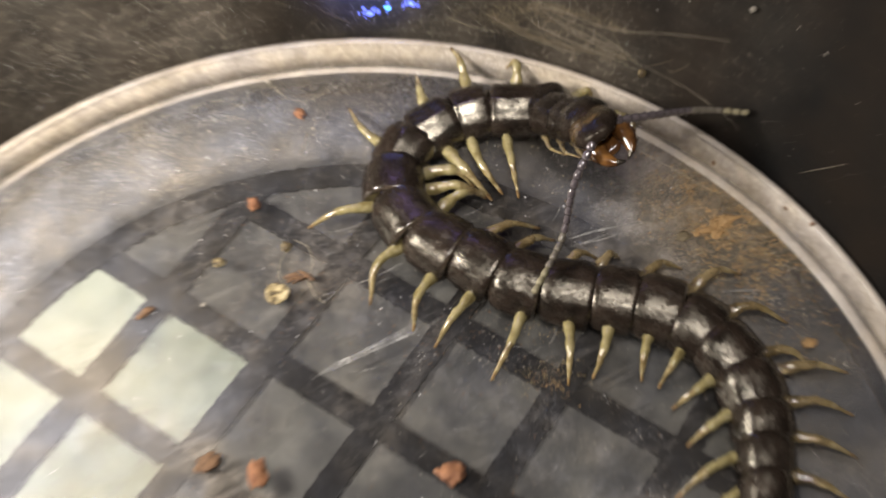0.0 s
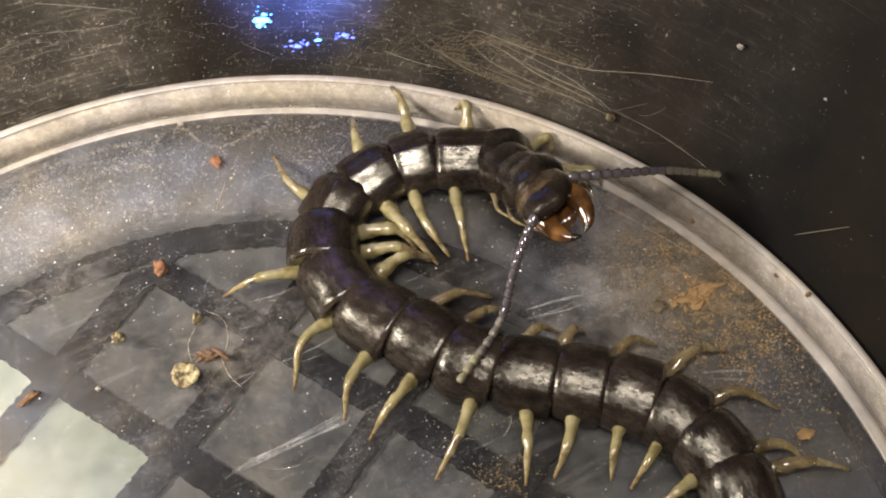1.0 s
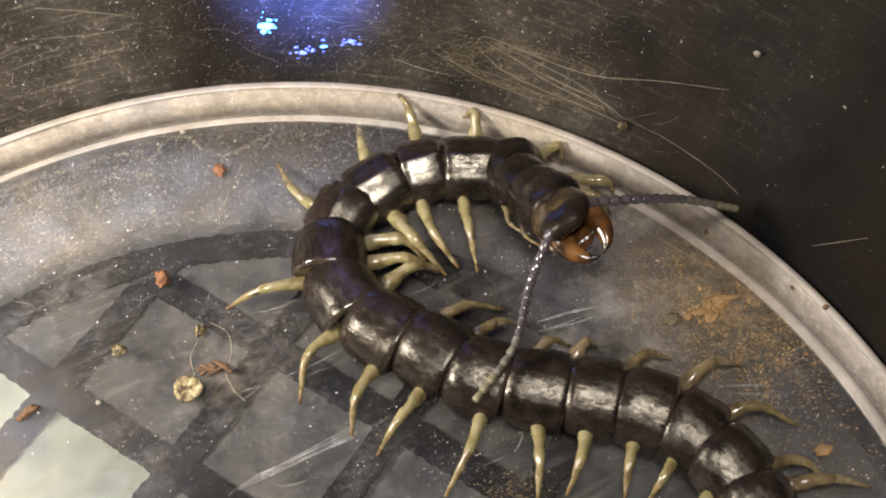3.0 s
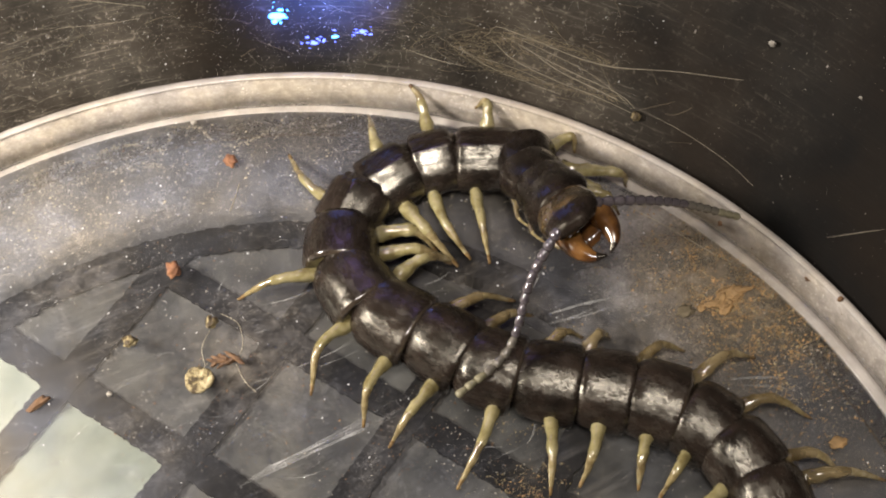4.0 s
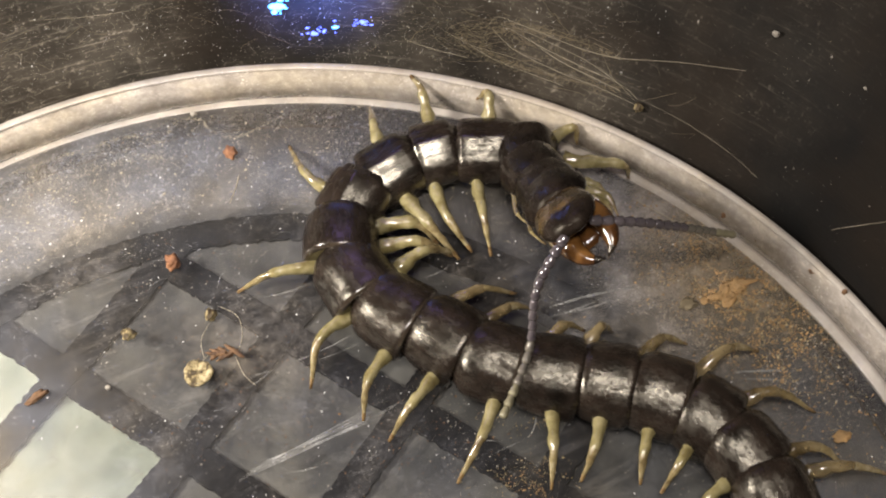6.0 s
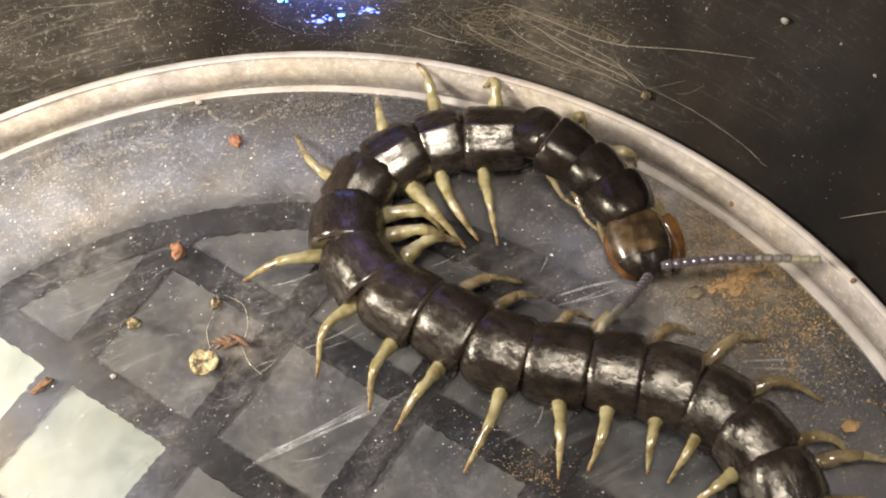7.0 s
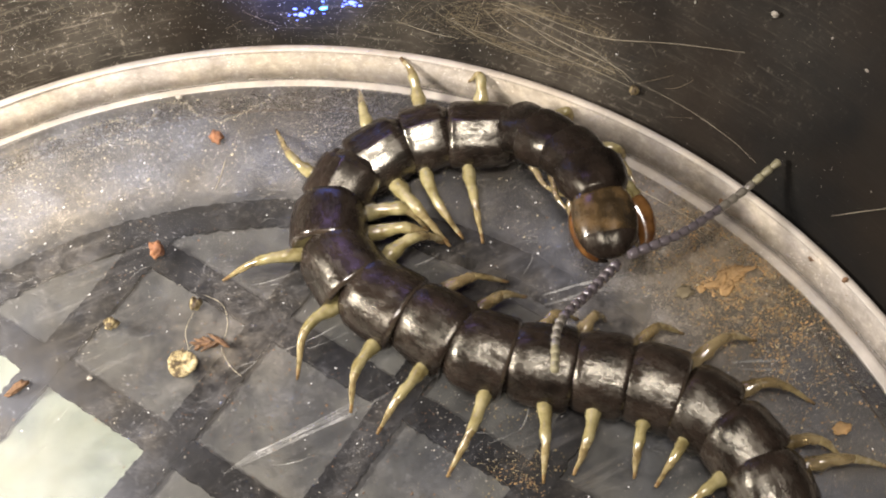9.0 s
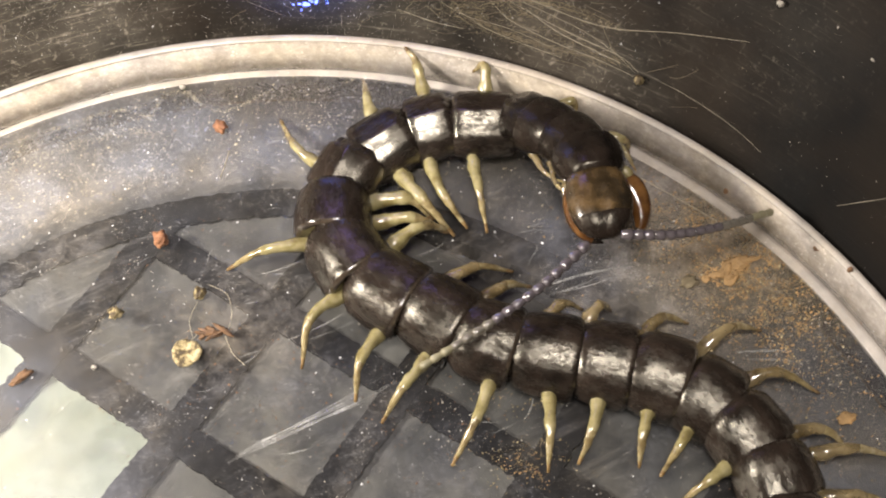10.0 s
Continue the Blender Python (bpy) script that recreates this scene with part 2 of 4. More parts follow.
def cuticle(name, relief=1.0, glint=(0.12, 0.85), index=1.5, shade=1.0):
    """Centipede back: dark, leathery, waxy gloss worn in patches and drawn out along the body."""
    m, nt = material(name)
    out = nt.nodes.new("ShaderNodeOutputMaterial")
    p = node(nt, "ShaderNodeBsdfPrincipled")
    nt.links.new(ramp(nt, noise_of(nt, 300, 5, 0.6, random_shift=True), [(0.32, (0.0075 * shade, 0.0056 * shade, 0.0045 * shade)), (0.68, (0.027 * shade, 0.0190 * shade, 0.0145 * shade))]), p.inputs["Base Color"])
    patch = noise_of(nt, 620, 7, 0.7, (0.5, 1, 1), True)
    nt.links.new(ramp(nt, patch, [(0.38, grey(0.18)), (0.52, grey(0.25)), (0.66, grey(0.50))]), p.inputs["Roughness"])
    p.inputs["IOR"].default_value = index
    wax = noise_of(nt, 800, 9, 0.75, (0.6, 1, 1), True)
    nt.links.new(ramp(nt, wax, [(0.40, grey(glint[0])), (0.54, grey(glint[1]))]), p.inputs["Specular IOR Level"])
    p.inputs["Specular Tint"].default_value = (1.0, 0.94, 0.80, 1)
    wide = node(nt, "ShaderNodeBump", Strength=0.14 * relief, Distance=0.0005)
    nt.links.new(noise_of(nt, 260, 3, 0.5, (0.3, 1, 1), True), wide.inputs["Height"])
    fine = node(nt, "ShaderNodeBump", Strength=0.45 * relief, Distance=0.00014)
    nt.links.new(noise_of(nt, 1500, 5, 0.7, (0.5, 1, 1), True), fine.inputs["Height"])
    nt.links.new(wide.outputs[0], fine.inputs["Normal"])
    nt.links.new(fine.outputs[0], p.inputs["Normal"])
    nt.links.new(p.outputs[0], out.inputs[0])
    return m


M_SHELL = cuticle("dark_brown_cuticle")
M_SHELL_FRONT = cuticle("shaded_brown_cuticle", 0.45, (0.12, 0.50), 1.45, 0.7)
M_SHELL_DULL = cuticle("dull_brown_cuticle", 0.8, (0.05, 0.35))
M_SHELL_SMOOTH = cuticle("bright_sheen_cuticle", 0.38, (0.62, 1.0), 1.72)
M_SHELL_PATCHY = cuticle("patchy_brown_cuticle", 0.7, (0.10, 0.95), 1.6)
M_MARGIN = solid("polished_ring_margin", [(0.3, (0.020, 0.014, 0.010)), (0.7, (0.060, 0.045, 0.032))], 500, (0.06, 0.16), 0.1, coat=1.0)
M_HEAD = solid("brown_head_cuticle", [(0.36, (0.012, 0.008, 0.004)), (0.52, (0.036, 0.023, 0.010)), (0.70, (0.10, 0.060, 0.022))], 330, (0.15, 0.38), 0.2, 700,
               distance=0.0002, coat=0.7)
M_AMBER = solid("amber_claw", [(0.34, (0.045, 0.018, 0.006)), (0.52, (0.095, 0.040, 0.011)), (0.68, (0.21, 0.098, 0.027))], 300, (0.10, 0.25), 0.15, coat=1.0)
M_LEG = solid("olive_yellow_leg", [(0.32, (0.24, 0.19, 0.075)), (0.52, (0.42, 0.36, 0.17)), (0.70, (0.55, 0.48, 0.26))], 520, (0.06, 0.22), 0.3, 700,
              distance=0.0002, coat=1.0, shift=True, translucent=0.35)
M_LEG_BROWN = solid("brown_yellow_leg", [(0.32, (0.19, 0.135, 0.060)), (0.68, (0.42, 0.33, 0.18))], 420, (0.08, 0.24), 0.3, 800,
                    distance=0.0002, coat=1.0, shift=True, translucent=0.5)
M_SHIN = solid("straw_brown_shin", [(0.32, (0.20, 0.145, 0.065)), (0.55, (0.44, 0.35, 0.17)), (0.70, (0.62, 0.53, 0.32))], 700, (0.06, 0.25), 0.6, 1300,
               distance=0.0002, coat=1.0, translucent=0.4)
M_CLAW = solid("brown_leg_tip", [(0.3, (0.12, 0.07, 0.028)), (0.7, (0.26, 0.17, 0.07))], 600, (0.2, 0.35), 0.1, coat=0.4)
M_BELLY = solid("olive_brown_belly", [(0.3, (0.05, 0.035, 0.016)), (0.7, (0.12, 0.085, 0.035))], 300, (0.3, 0.5), 0.2)
M_FEELER = solid("grey_violet_feeler", [(0.3, (0.045, 0.038, 0.046)), (0.7, (0.13, 0.11, 0.115))], 900, (0.06, 0.12), 0.05, coat=1.0)
M_FEELER.node_tree.nodes["Principled BSDF"].inputs["Specular IOR Level"].default_value = 1.0
M_FEELER_TIP = solid("olive_feeler_tip", [(0.3, (0.16, 0.145, 0.09)), (0.7, (0.30, 0.27, 0.17))], 900, (0.35, 0.5), 0.1)
M_FEELER_MID = solid("grey_olive_feeler", [(0.3, (0.085, 0.076, 0.066)), (0.7, (0.19, 0.17, 0.135))], 900, (0.15, 0.28), 0.05, coat=0.6)
M_ORANGE = solid("orange_crumb", [(0.3, (0.16, 0.065, 0.032)), (0.7, (0.33, 0.155, 0.072))], 700, (0.6, 0.9), 0.5, shift=True)
M_WOODBIT = solid("brown_wood_bit", [(0.3, (0.07, 0.038, 0.020)), (0.7, (0.23, 0.125, 0.060))], 900, (0.6, 0.9), 0.6, shift=True)
M_SEED = solid("mottled_seed_skin", [(0.42, (0.06, 0.04, 0.018)), (0.52, (0.30, 0.235, 0.11)), (0.68, (0.56, 0.47, 0.28))], 1300, (0.5, 0.8), 0.6)
M_DUST = solid("pale_dust", [(0.3, (0.20, 0.18, 0.145)), (0.7, (0.50, 0.46, 0.40))], 150, (0.6, 0.9), 0)
M_MUD = solid("dried_ochre_mud", [(0.3, (0.17, 0.11, 0.05)), (0.7, (0.54, 0.33, 0.14))], 260, (0.7, 0.95), 0.5)
M_PALE_MUD = solid("pale_dried_mud", [(0.3, (0.085, 0.066, 0.036)), (0.7, (0.21, 0.17, 0.105))], 500, (0.7, 0.9), 0.4)
M_SALT = solid("white_grain", [(0.3, grey(0.62)), (0.7, grey(0.8))], 400, (0.2, 0.5), 0)
M_FIBRE = solid("pale_fibre", [(0.3, (0.24, 0.21, 0.15)), (0.7, (0.46, 0.41, 0.31))], 300, (0.5, 0.8), 0)
M_BLUE = glowing("blue_led_glint", (0.07, 0.30, 1.0), 13.0)
M_DIM_VIOLET = glowing("dim_violet_glint", (0.20, 0.16, 1.0), 0.4)
M_VIOLET = glowing("violet_glint", (0.14, 0.20, 1.0), 4.5)


# ---- mesh helpers ----
def finish(bm, name, mat, smooth=True):
    me = bpy.data.meshes.new(name)
    bmesh.ops.recalc_face_normals(bm, faces=bm.faces)
    if smooth:
        for f in bm.faces:
            f.smooth = True
    bm.to_mesh(me)
    bm.free()
    for m in (mat if isinstance(mat, (list, tuple)) else [mat]):
        me.materials.append(m)
    return me


def part(name, bm, mat, parent, label="", smooth=True):
    ob = new(name, finish(bm, name, mat, smooth))
    ob.parent = parent
    if label:
        tagged(ob, label)
    return ob


def loft(bm, rings, close=True, cap=True, mat_index=0):
    """Skins a row of rings of points, all of one length."""
    rows = [[bm.verts.new(p) for p in r] for r in rings]
    n = len(rows[0])
    for a, b in zip(rows, rows[1:]):
        for i in range(n if close else n - 1):
            f = bm.faces.new((a[i], a[(i + 1) % n], b[(i + 1) % n], b[i]))
            f.material_index = mat_index
    if cap:
        for r in (rows[0], rows[-1]):
            f = bm.faces.new(r)
            f.material_index = mat_index
    return rows


def revolve(bm, profile, steps, closed=True):
    """Turns a closed profile of (r, z) in mm round the z axis."""
    rows = []
    for k in range(steps):
        a = 2 * math.pi * k / steps
        rows.append([bm.verts.new((r * math.cos(a) * MM, r * math.sin(a) * MM, z * MM)) for r, z in profile])
    n = len(profile)
    for k in range(steps):
        a, b = rows[k], rows[(k + 1) % steps]
        for i in range(n if closed else n - 1):
            bm.faces.new((a[i], a[(i + 1) % n], b[(i + 1) % n], b[i]))


def tube(bm, points, radii, sides=8, flat=1.0, mat_index=0):
    """A tapering tube through points (metres)."""
    rings = []
    for i, p in enumerate(points):
        d = (points[min(i + 1, len(points) - 1)] - points[max(i - 1, 0)]).normalized()
        side = d.cross(Vector((0, 0, 1)))
        if side.length < 1e-4:
            side = Vector((1, 0, 0))
        side.normalize()
        up = side.cross(d).normalized()
        rings.append([p + (side * math.cos(a) + up * math.sin(a) * flat) * radii[i]
                      for a in (2 * math.pi * k / sides for k in range(sides))])
    return loft(bm, rings, mat_index=mat_index)


def bezier(points, n):
    """Smooth curve through points (Catmull-Rom), n points in all."""
    pts = [points[0] * 2 - points[1], *points, points[-1] * 2 - points[-2]]
    out = []
    spans = len(points) - 1
    for i in range(n):
        u = i / (n - 1) * spans
        k = min(int(u), spans - 1)
        w = u - k
        a, b, c, d = pts[k:k + 4]
        out.append(0.5 * ((2 * b) + (c - a) * w + (2 * a - 5 * b + 4 * c - d) * w * w + (3 * b - a - 3 * c + d) * w ** 3))
    return out


def vmm(p):
    return Vector(p) * MM


def frame_of(origin, forward, up=Vector((0, 0, 1))):
    """Pose with its x axis along forward and its z axis as near to up as can be."""
    x = forward.normalized()
    y = up.cross(x).normalized()
    z = x.cross(y)
    m = Matrix((x, y, z)).transposed().to_4x4()
    m.translation = origin
    return m


# ---- the setting ----
def build_table():
    bm = bmesh.new()
    bmesh.ops.create_cube(bm, size=1)
    bmesh.ops.scale(bm, vec=(1.6, 1.2, 0.03), verts=bm.verts)
    bmesh.ops.bevel(bm, geom=bm.edges[:], offset=0.004, segments=2, affect="EDGES")
    ob = new("table_top", finish(bm, "table_top", M_TABLE, False))
    ob.location = (0, 0, -0.0075 - 0.015)
    tagged(ob, "dark wooden table top under the bucket", "table top", kind="structure")


def wall_radius(z):
    return 86.3 + 0.37 * (z - 5)


def build_bucket():
    root = new("bucket")
    root.location = (0, 0, -0.0073)
    tagged(root, "scuffed black plastic bucket with a dusty flared wall", "bucket")
    lift = 7.3
    bm = bmesh.new()
    heights = (-4.9, 0, 6, 14, 25, 40, 55, 66)
    profile = [(wall_radius(z), z + lift) for z in heights] + [(wall_radius(z) + 1.8, z + lift) for z in reversed(heights)]
    revolve(bm, profile, 160)
    part("wall", bm, M_BUCKET, root)
    bm = bmesh.new()
    r = wall_radius(-5)
    revolve(bm, [(0.001, 2.2), (r - 0.2, 2.2), (r - 0.2, 0), (0.001, 0)], 120, closed=False)
    part("base", bm, M_BUCKET_FLOOR, root, "dusty grey bottom", smooth=False)
    top = wall_radius(66)
    bm = bmesh.new()
    revolve(bm, [(top - 0.3, 66.1 + lift), (top + 0.6, 68 + lift), (top + 3, 68.6 + lift), (top + 5, 67 + lift), (top + 5, 64 + lift), (top + 4, 64 + lift), (top + 3, 66.1 + lift)], 160)
    part("rim", bm, M_BUCKET, root)
    return root


up = Vector((0, 0, 1))
GRID_TURN = radians(56.3)
N1 = Vector((-math.sin(GRID_TURN), math.cos(GRID_TURN), 0))
N2 = Vector((math.cos(GRID_TURN), math.sin(GRID_TURN), 0))
LINES1 = [46.6 - 19.8 * k for k in range(6)]
LINES2 = [39.1 - 20.1 * k for k in range(6)]
RING = 63.5
BAR = 2.2


def box_bm(length, width, low, high, bevel=0.25):
    bm = bmesh.new()
    bmesh.ops.create_cube(bm, size=1)
    bmesh.ops.scale(bm, vec=(length * MM, width * MM, (high - low) * MM), verts=bm.verts)
    bmesh.ops.translate(bm, vec=(0, 0, (high + low) / 2 * MM), verts=bm.verts)
    bmesh.ops.bevel(bm, geom=bm.edges[:], offset=bevel * MM, segments=1, affect="EDGES")
    return bm


def ragged_bar(length, half, low, high, seed):
    """A bar whose long edges are crusted and uneven."""
    bm = bmesh.new()
    n = max(8, int(length / 0.4))
    rings = []
    for i in range(n + 1):
        x = (i / n - 0.5) * length
        a = half + 0.28 * noise.noise(Vector((x * 0.9, seed, 0))) + 0.16 * noise.noise(Vector((x * 3.1, seed, 5))) + random.uniform(-0.07, 0.07)
        b = half + 0.28 * noise.noise(Vector((x * 0.9, seed, 9))) + 0.16 * noise.noise(Vector((x * 3.1, seed, 14))) + random.uniform(-0.07, 0.07)
        rings.append([(x * MM, -a * MM, low * MM), (x * MM, b * MM, low * MM), (x * MM, (b - 0.15) * MM, high * MM), (x * MM, (-a + 0.15) * MM, high * MM)])
    loft(bm, rings)
    return bm


def build_grid():
    """A round floor grid under the clear dish: black bars, a ring, and a tile in each opening."""
    root = new("floor_grid")
    root.location = (0, 0, -0.005)
    tagged(root, "round black floor grid holding grey and pale green tiles", "floor grid")
    bm = bmesh.new()
    rows = []
    for k in range(900):
        a = 2 * math.pi * k / 900
        p = Vector((math.cos(a), math.sin(a), 0)) * 60
        w0 = BAR + 0.3 * noise.noise(p * 0.9) + 0.18 * noise.noise(p * 3) + random.uniform(-0.08, 0.08)
        w1 = BAR + 0.3 * noise.noise(p * 0.9 + up) + 0.18 * noise.noise(p * 3 + up * 7) + random.uniform(-0.08, 0.08)
        rows.append([bm.verts.new((r * math.cos(a) * MM, r * math.sin(a) * MM, z * MM)) for r, z in
                     ((RING - w0, 0.05), (RING + w1, 0.05), (RING + w1 - 0.15, 2.98), (RING - w0 + 0.15, 2.98))])
    for a, b in zip(rows, rows[1:] + rows[:1]):
        for i in range(4):
            bm.faces.new((a[i], a[(i + 1) % 4], b[(i + 1) % 4], b[i]))
    part("ring", bm, M_BAR, root, smooth=False)
    for lines, n, along, top in ((LINES1, N1, N2, 2.9), (LINES2, N2, N1, 2.82)):
        for off in lines:
            if abs(off) > RING - 6:
                continue
            half = math.sqrt(RING ** 2 - off ** 2) - 0.5
            ob = part("bar", ragged_bar(2 * half, BAR, 0.05, top, off), M_BAR, root, smooth=False)
            ob.matrix_basis = frame_of(n * off * MM, along)
    e1, e2 = [66.4] + LINES1, [59.2] + LINES2
    for i in range(len(e1)):
        for k in range(len(e2)):
            a = (e1[i] - 9.9, e2[k] - 10.05)
            if math.hypot(*a) > RING + 4:
                continue
            pale = i in (0, 1) and k in (2, 3, 4)
            bm = box_bm(19.4, 19.7, 0.05, 2.1 + 0.12 * ((i * 7 + k * 3) % 4), 0.3)
            # cut the tile to the ring
            doomed = [v for v in bm.verts if (Vector(((v.co.x * N2 + v.co.y * N1) / MM)) + N1 * a[0] + N2 * a[1]).length > RING]
            for v in doomed:
                w = (v.co.x * N2 + v.co.y * N1) / MM + N1 * a[0] + N2 * a[1]
                w = w.normalized() * (RING - 0.2) - N1 * a[0] - N2 * a[1]
                v.co.x, v.co.y = w.dot(N2) * MM, w.dot(N1) * MM
            ob = part("tile", bm, M_TILE_PALE if pale else M_TILE, root, "pale green-white tile" if pale else "", smooth=False)
            ob.matrix_basis = frame_of((N1 * a[0] + N2 * a[1]) * MM, N2)
    return root


def build_dish():
    """A shallow clear dish: floor, low flared wall, and the thick edges that catch the light."""
    root = new("clear_dish")
    root.location = (0, 0, -0.0012)
    tagged(root, "shallow round clear plastic dish, dusty and scratched, inside the bucket", "dish")
    bm = bmesh.new()
    revolve(bm, [(0.001, 1.2), (40, 1.2), (83.4, 1.2), (83.4, 0.2), (40, 0.2), (0.001, 0.2)], 140, closed=False)
    part("dish_floor", bm, M_PANE, root, "dusty clear plastic floor")
    bm = bmesh.new()
    revolve(bm, [(84.2, 1.5), (84.45, 4.0), (84.65, 7.05), (85.75, 7.05), (85.5, 4.0), (85.2, 1.2)], 140)
    wall = part("dish_wall", bm, M_WALL, root, "hazy clear plastic wall")
    wall.location = (0.45 * MM, -0.45 * MM, 0)
    for name, r, z, q, flat in (("bottom_edge", 83.85, 1.05, 1.15, 0.32), ("rim", 85.2, 7.1, 0.62, 0.5)):
        bm = bmesh.new()
        revolve(bm, [(r + q * math.cos(a), z + q * flat * math.sin(a)) for a in (k * math.pi / 4 for k in range(8))], 200)
        edge = part(name, bm, M_EDGE, root, "bright milky plastic edge")
        if name == "rim":
            edge.location = (0.45 * MM, -0.45 * MM, 0)
    return root


def build_scratches(dish):
    random.seed(5)
    def scratch(a, b, width, bow=0.3):
        a, b = Vector((*a, 0)), Vector((*b, 0))
        side = (b - a).normalized().cross(Vector((0, 0, 1)))
        bm = bmesh.new()
        n = 12
        rows = []
        for i in range(n):
            u = i / (n - 1)
            c = a.lerp(b, u) + side * (bow * math.sin(u * math.pi) + random.uniform(-0.03, 0.03))
            w = width * (0.25 + 0.75 * math.sin(math.pi * min(1, u * 1.1 + 0.02))) * random.uniform(0.6, 1.1)
            rows.append([(c + side * s * w) * MM + Vector((0, 0, h * MM)) for s, h in ((-1, 1.2), (0, 1.23), (1, 1.2))])
        loft(bm, rows, close=False, cap=False)
        part("scratch", bm, M_SCRATCH, dish, "pale scratch in the plastic")
    for k in range(7):
        o = (k - 3) * 0.13
        scratch((-4.6 + k * 0.5 - o * 0.4, 26.5 + o + k * 0.25), (16.0 - random.uniform(0, 3), 36.9 + o - random.uniform(0, 1.4)), random.uniform(0.05, 0.11), 0.15)
    scratch((1.8, 42.1), (10.4, 46.9), 0.10)
    scratch((3.6, 41.9), (11.2, 45.4), 0.08)
    scratch((34.1, 49.4), (45.4, 52.2), 0.22, -0.3)
    scratch((33.3, 47.8), (40.8, 50.6), 0.12)
    scratch((36.0, 48.4), (44.0, 51.2), 0.08)
    scratch((17.8, 54.0), (21.5, 56.1), 0.12)
    scratch((56.7, 39.7), (64.3, 39.8), 0.20, -0.2)
    scratch((57.5, 38.8), (65.0, 38.2), 0.12, -0.2)
    scratch((-3.1, 51.3), (3.0, 53.4), 0.10)
    scratch((30.5, 31.0), (31.8, 34.5), 0.12)
    for _ in range(95):
        c = Vector((random.uniform(-35, 75), random.uniform(12, 75)))
        if c.length > 78:
            continue
        a = random.gauss(0.5, 0.5)
        d = Vector((math.cos(a), math.sin(a))) * random.uniform(1.0, 5.0)
        scratch(c - d / 2, c + d / 2, random.uniform(0.025, 0.07), random.uniform(-0.4, 0.4))


M_SCRATCH = clear_plastic("scratched_plastic", [(0.3, grey(0.10)), (0.55, grey(0.30)), (0.75, grey(0.6))], 400,
                          [(0.62, 0.62, 0.62), (0.72, 0.70, 0.66)], 0.0)


# ---- the centipede ----
HALF = 4.9        # half width of a body ring
AXIS = 3.6        # height of its middle over the floor


SECTION = ((0.0, 1.0), (0.07, 0.985), (0.30, 0.865), (0.345, 0.820), (0.39, 0.820), (0.53, 0.745), (0.64, 0.665), (0.76, 0.53), (0.87, 0.36), (0.96, 0.15),
           (1.0, -0.05), (0.97, -0.22), (0.80, -0.42), (0.62, -0.70), (0.34, -0.92))


RIDGED = ((0.0, 1.0), (0.05, 0.985), (0.30, 0.845), (0.345, 0.812), (0.39, 0.798), (0.53, 0.722), (0.68, 0.640), (0.78, 0.51), (0.88, 0.34), (0.96, 0.15),
          (1.0, -0.05), (0.97, -0.22), (0.80, -0.42), (0.62, -0.70), (0.34, -0.92))
FLAT = ((0.0, 1.0), (0.16, 0.995), (0.34, 0.968), (0.375, 0.952), (0.41, 0.943), (0.54, 0.875), (0.66, 0.77), (0.78, 0.61), (0.89, 0.40), (0.965, 0.17),
        (1.0, -0.05), (0.97, -0.22), (0.80, -0.42), (0.62, -0.70), (0.34, -0.92))


def ring_section(w, top, low, section=SECTION):
    """Cross-section of a ring: flat or ridged back, sloping flanks, turned-up side margins and two fine furrows."""
    right = [(y * w, z * (top if z > 0 else low)) for y, z in section]
    other = SECTION if section is RIDGED else section
    left = [(-y * w, z * (top if z > 0 else low)) for y, z in reversed(other) if y > 0]
    return right + [(0.0, -low)] + left


SNUG = ((-0.10, 0.70, 0.74), (-0.02, 0.80, 0.855), (0.05, 0.89, 0.925), (0.14, 0.955, 0.97), (0.30, 1.0, 0.995), (0.52, 1.03, 1.005), (0.76, 1.05, 1.01),
        (0.89, 1.045, 1.02), (0.95, 1.025, 1.03), (1.0, 0.97, 0.985), (1.025, 0.89, 0.90), (1.0, 0.79, 0.80))
BEAD = ((-0.16, 0.64, 0.70), (-0.06, 0.74, 0.79), (0.05, 0.84, 0.88), (0.18, 0.94, 0.95), (0.42, 1.03, 1.0), (0.66, 1.07, 1.03), (0.82, 1.07, 1.04),
        (0.90, 1.06, 1.065), (0.955, 1.03, 1.05), (1.0, 0.94, 0.95), (0.98, 0.80, 0.82))
GAPPED = ((-0.10, 0.72, 0.72), (0.02, 0.82, 0.82), (0.06, 0.92, 0.955), (0.16, 0.97, 1.0), (0.45, 1.01, 1.0), (0.75, 1.03, 1.0), (0.90, 1.01, 1.0),
          (0.945, 0.96, 0.965), (0.99, 0.84, 0.84), (1.06, 0.72, 0.72))


def segment_bm(length, half, seed, top=3.75, stations=SNUG, section=SECTION):
    """One body ring from its front (x = 0) to its hind edge, which laps over the next."""
    random.seed(seed)
    bm = bmesh.new()
    rings = []
    for u, fw, ft in stations:
        jw, jt = random.uniform(0.99, 1.01), random.uniform(0.985, 1.015)
        rings.append([(u * length * MM, y * MM, z * MM) for y, z in ring_section(half * fw * jw, top * ft * (jt if stations is SNUG else 1.0), 2.5 * fw, section)])
    loft(bm, rings)
    for f in bm.faces:
        if f.calc_center_median().z < -0.0008:
            f.material_index = 1
        elif f.calc_center_median().x > (0.955 if stations is BEAD else 0.975) * length * MM:
            f.material_index = 3
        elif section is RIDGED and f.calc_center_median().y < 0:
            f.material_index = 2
    return bm


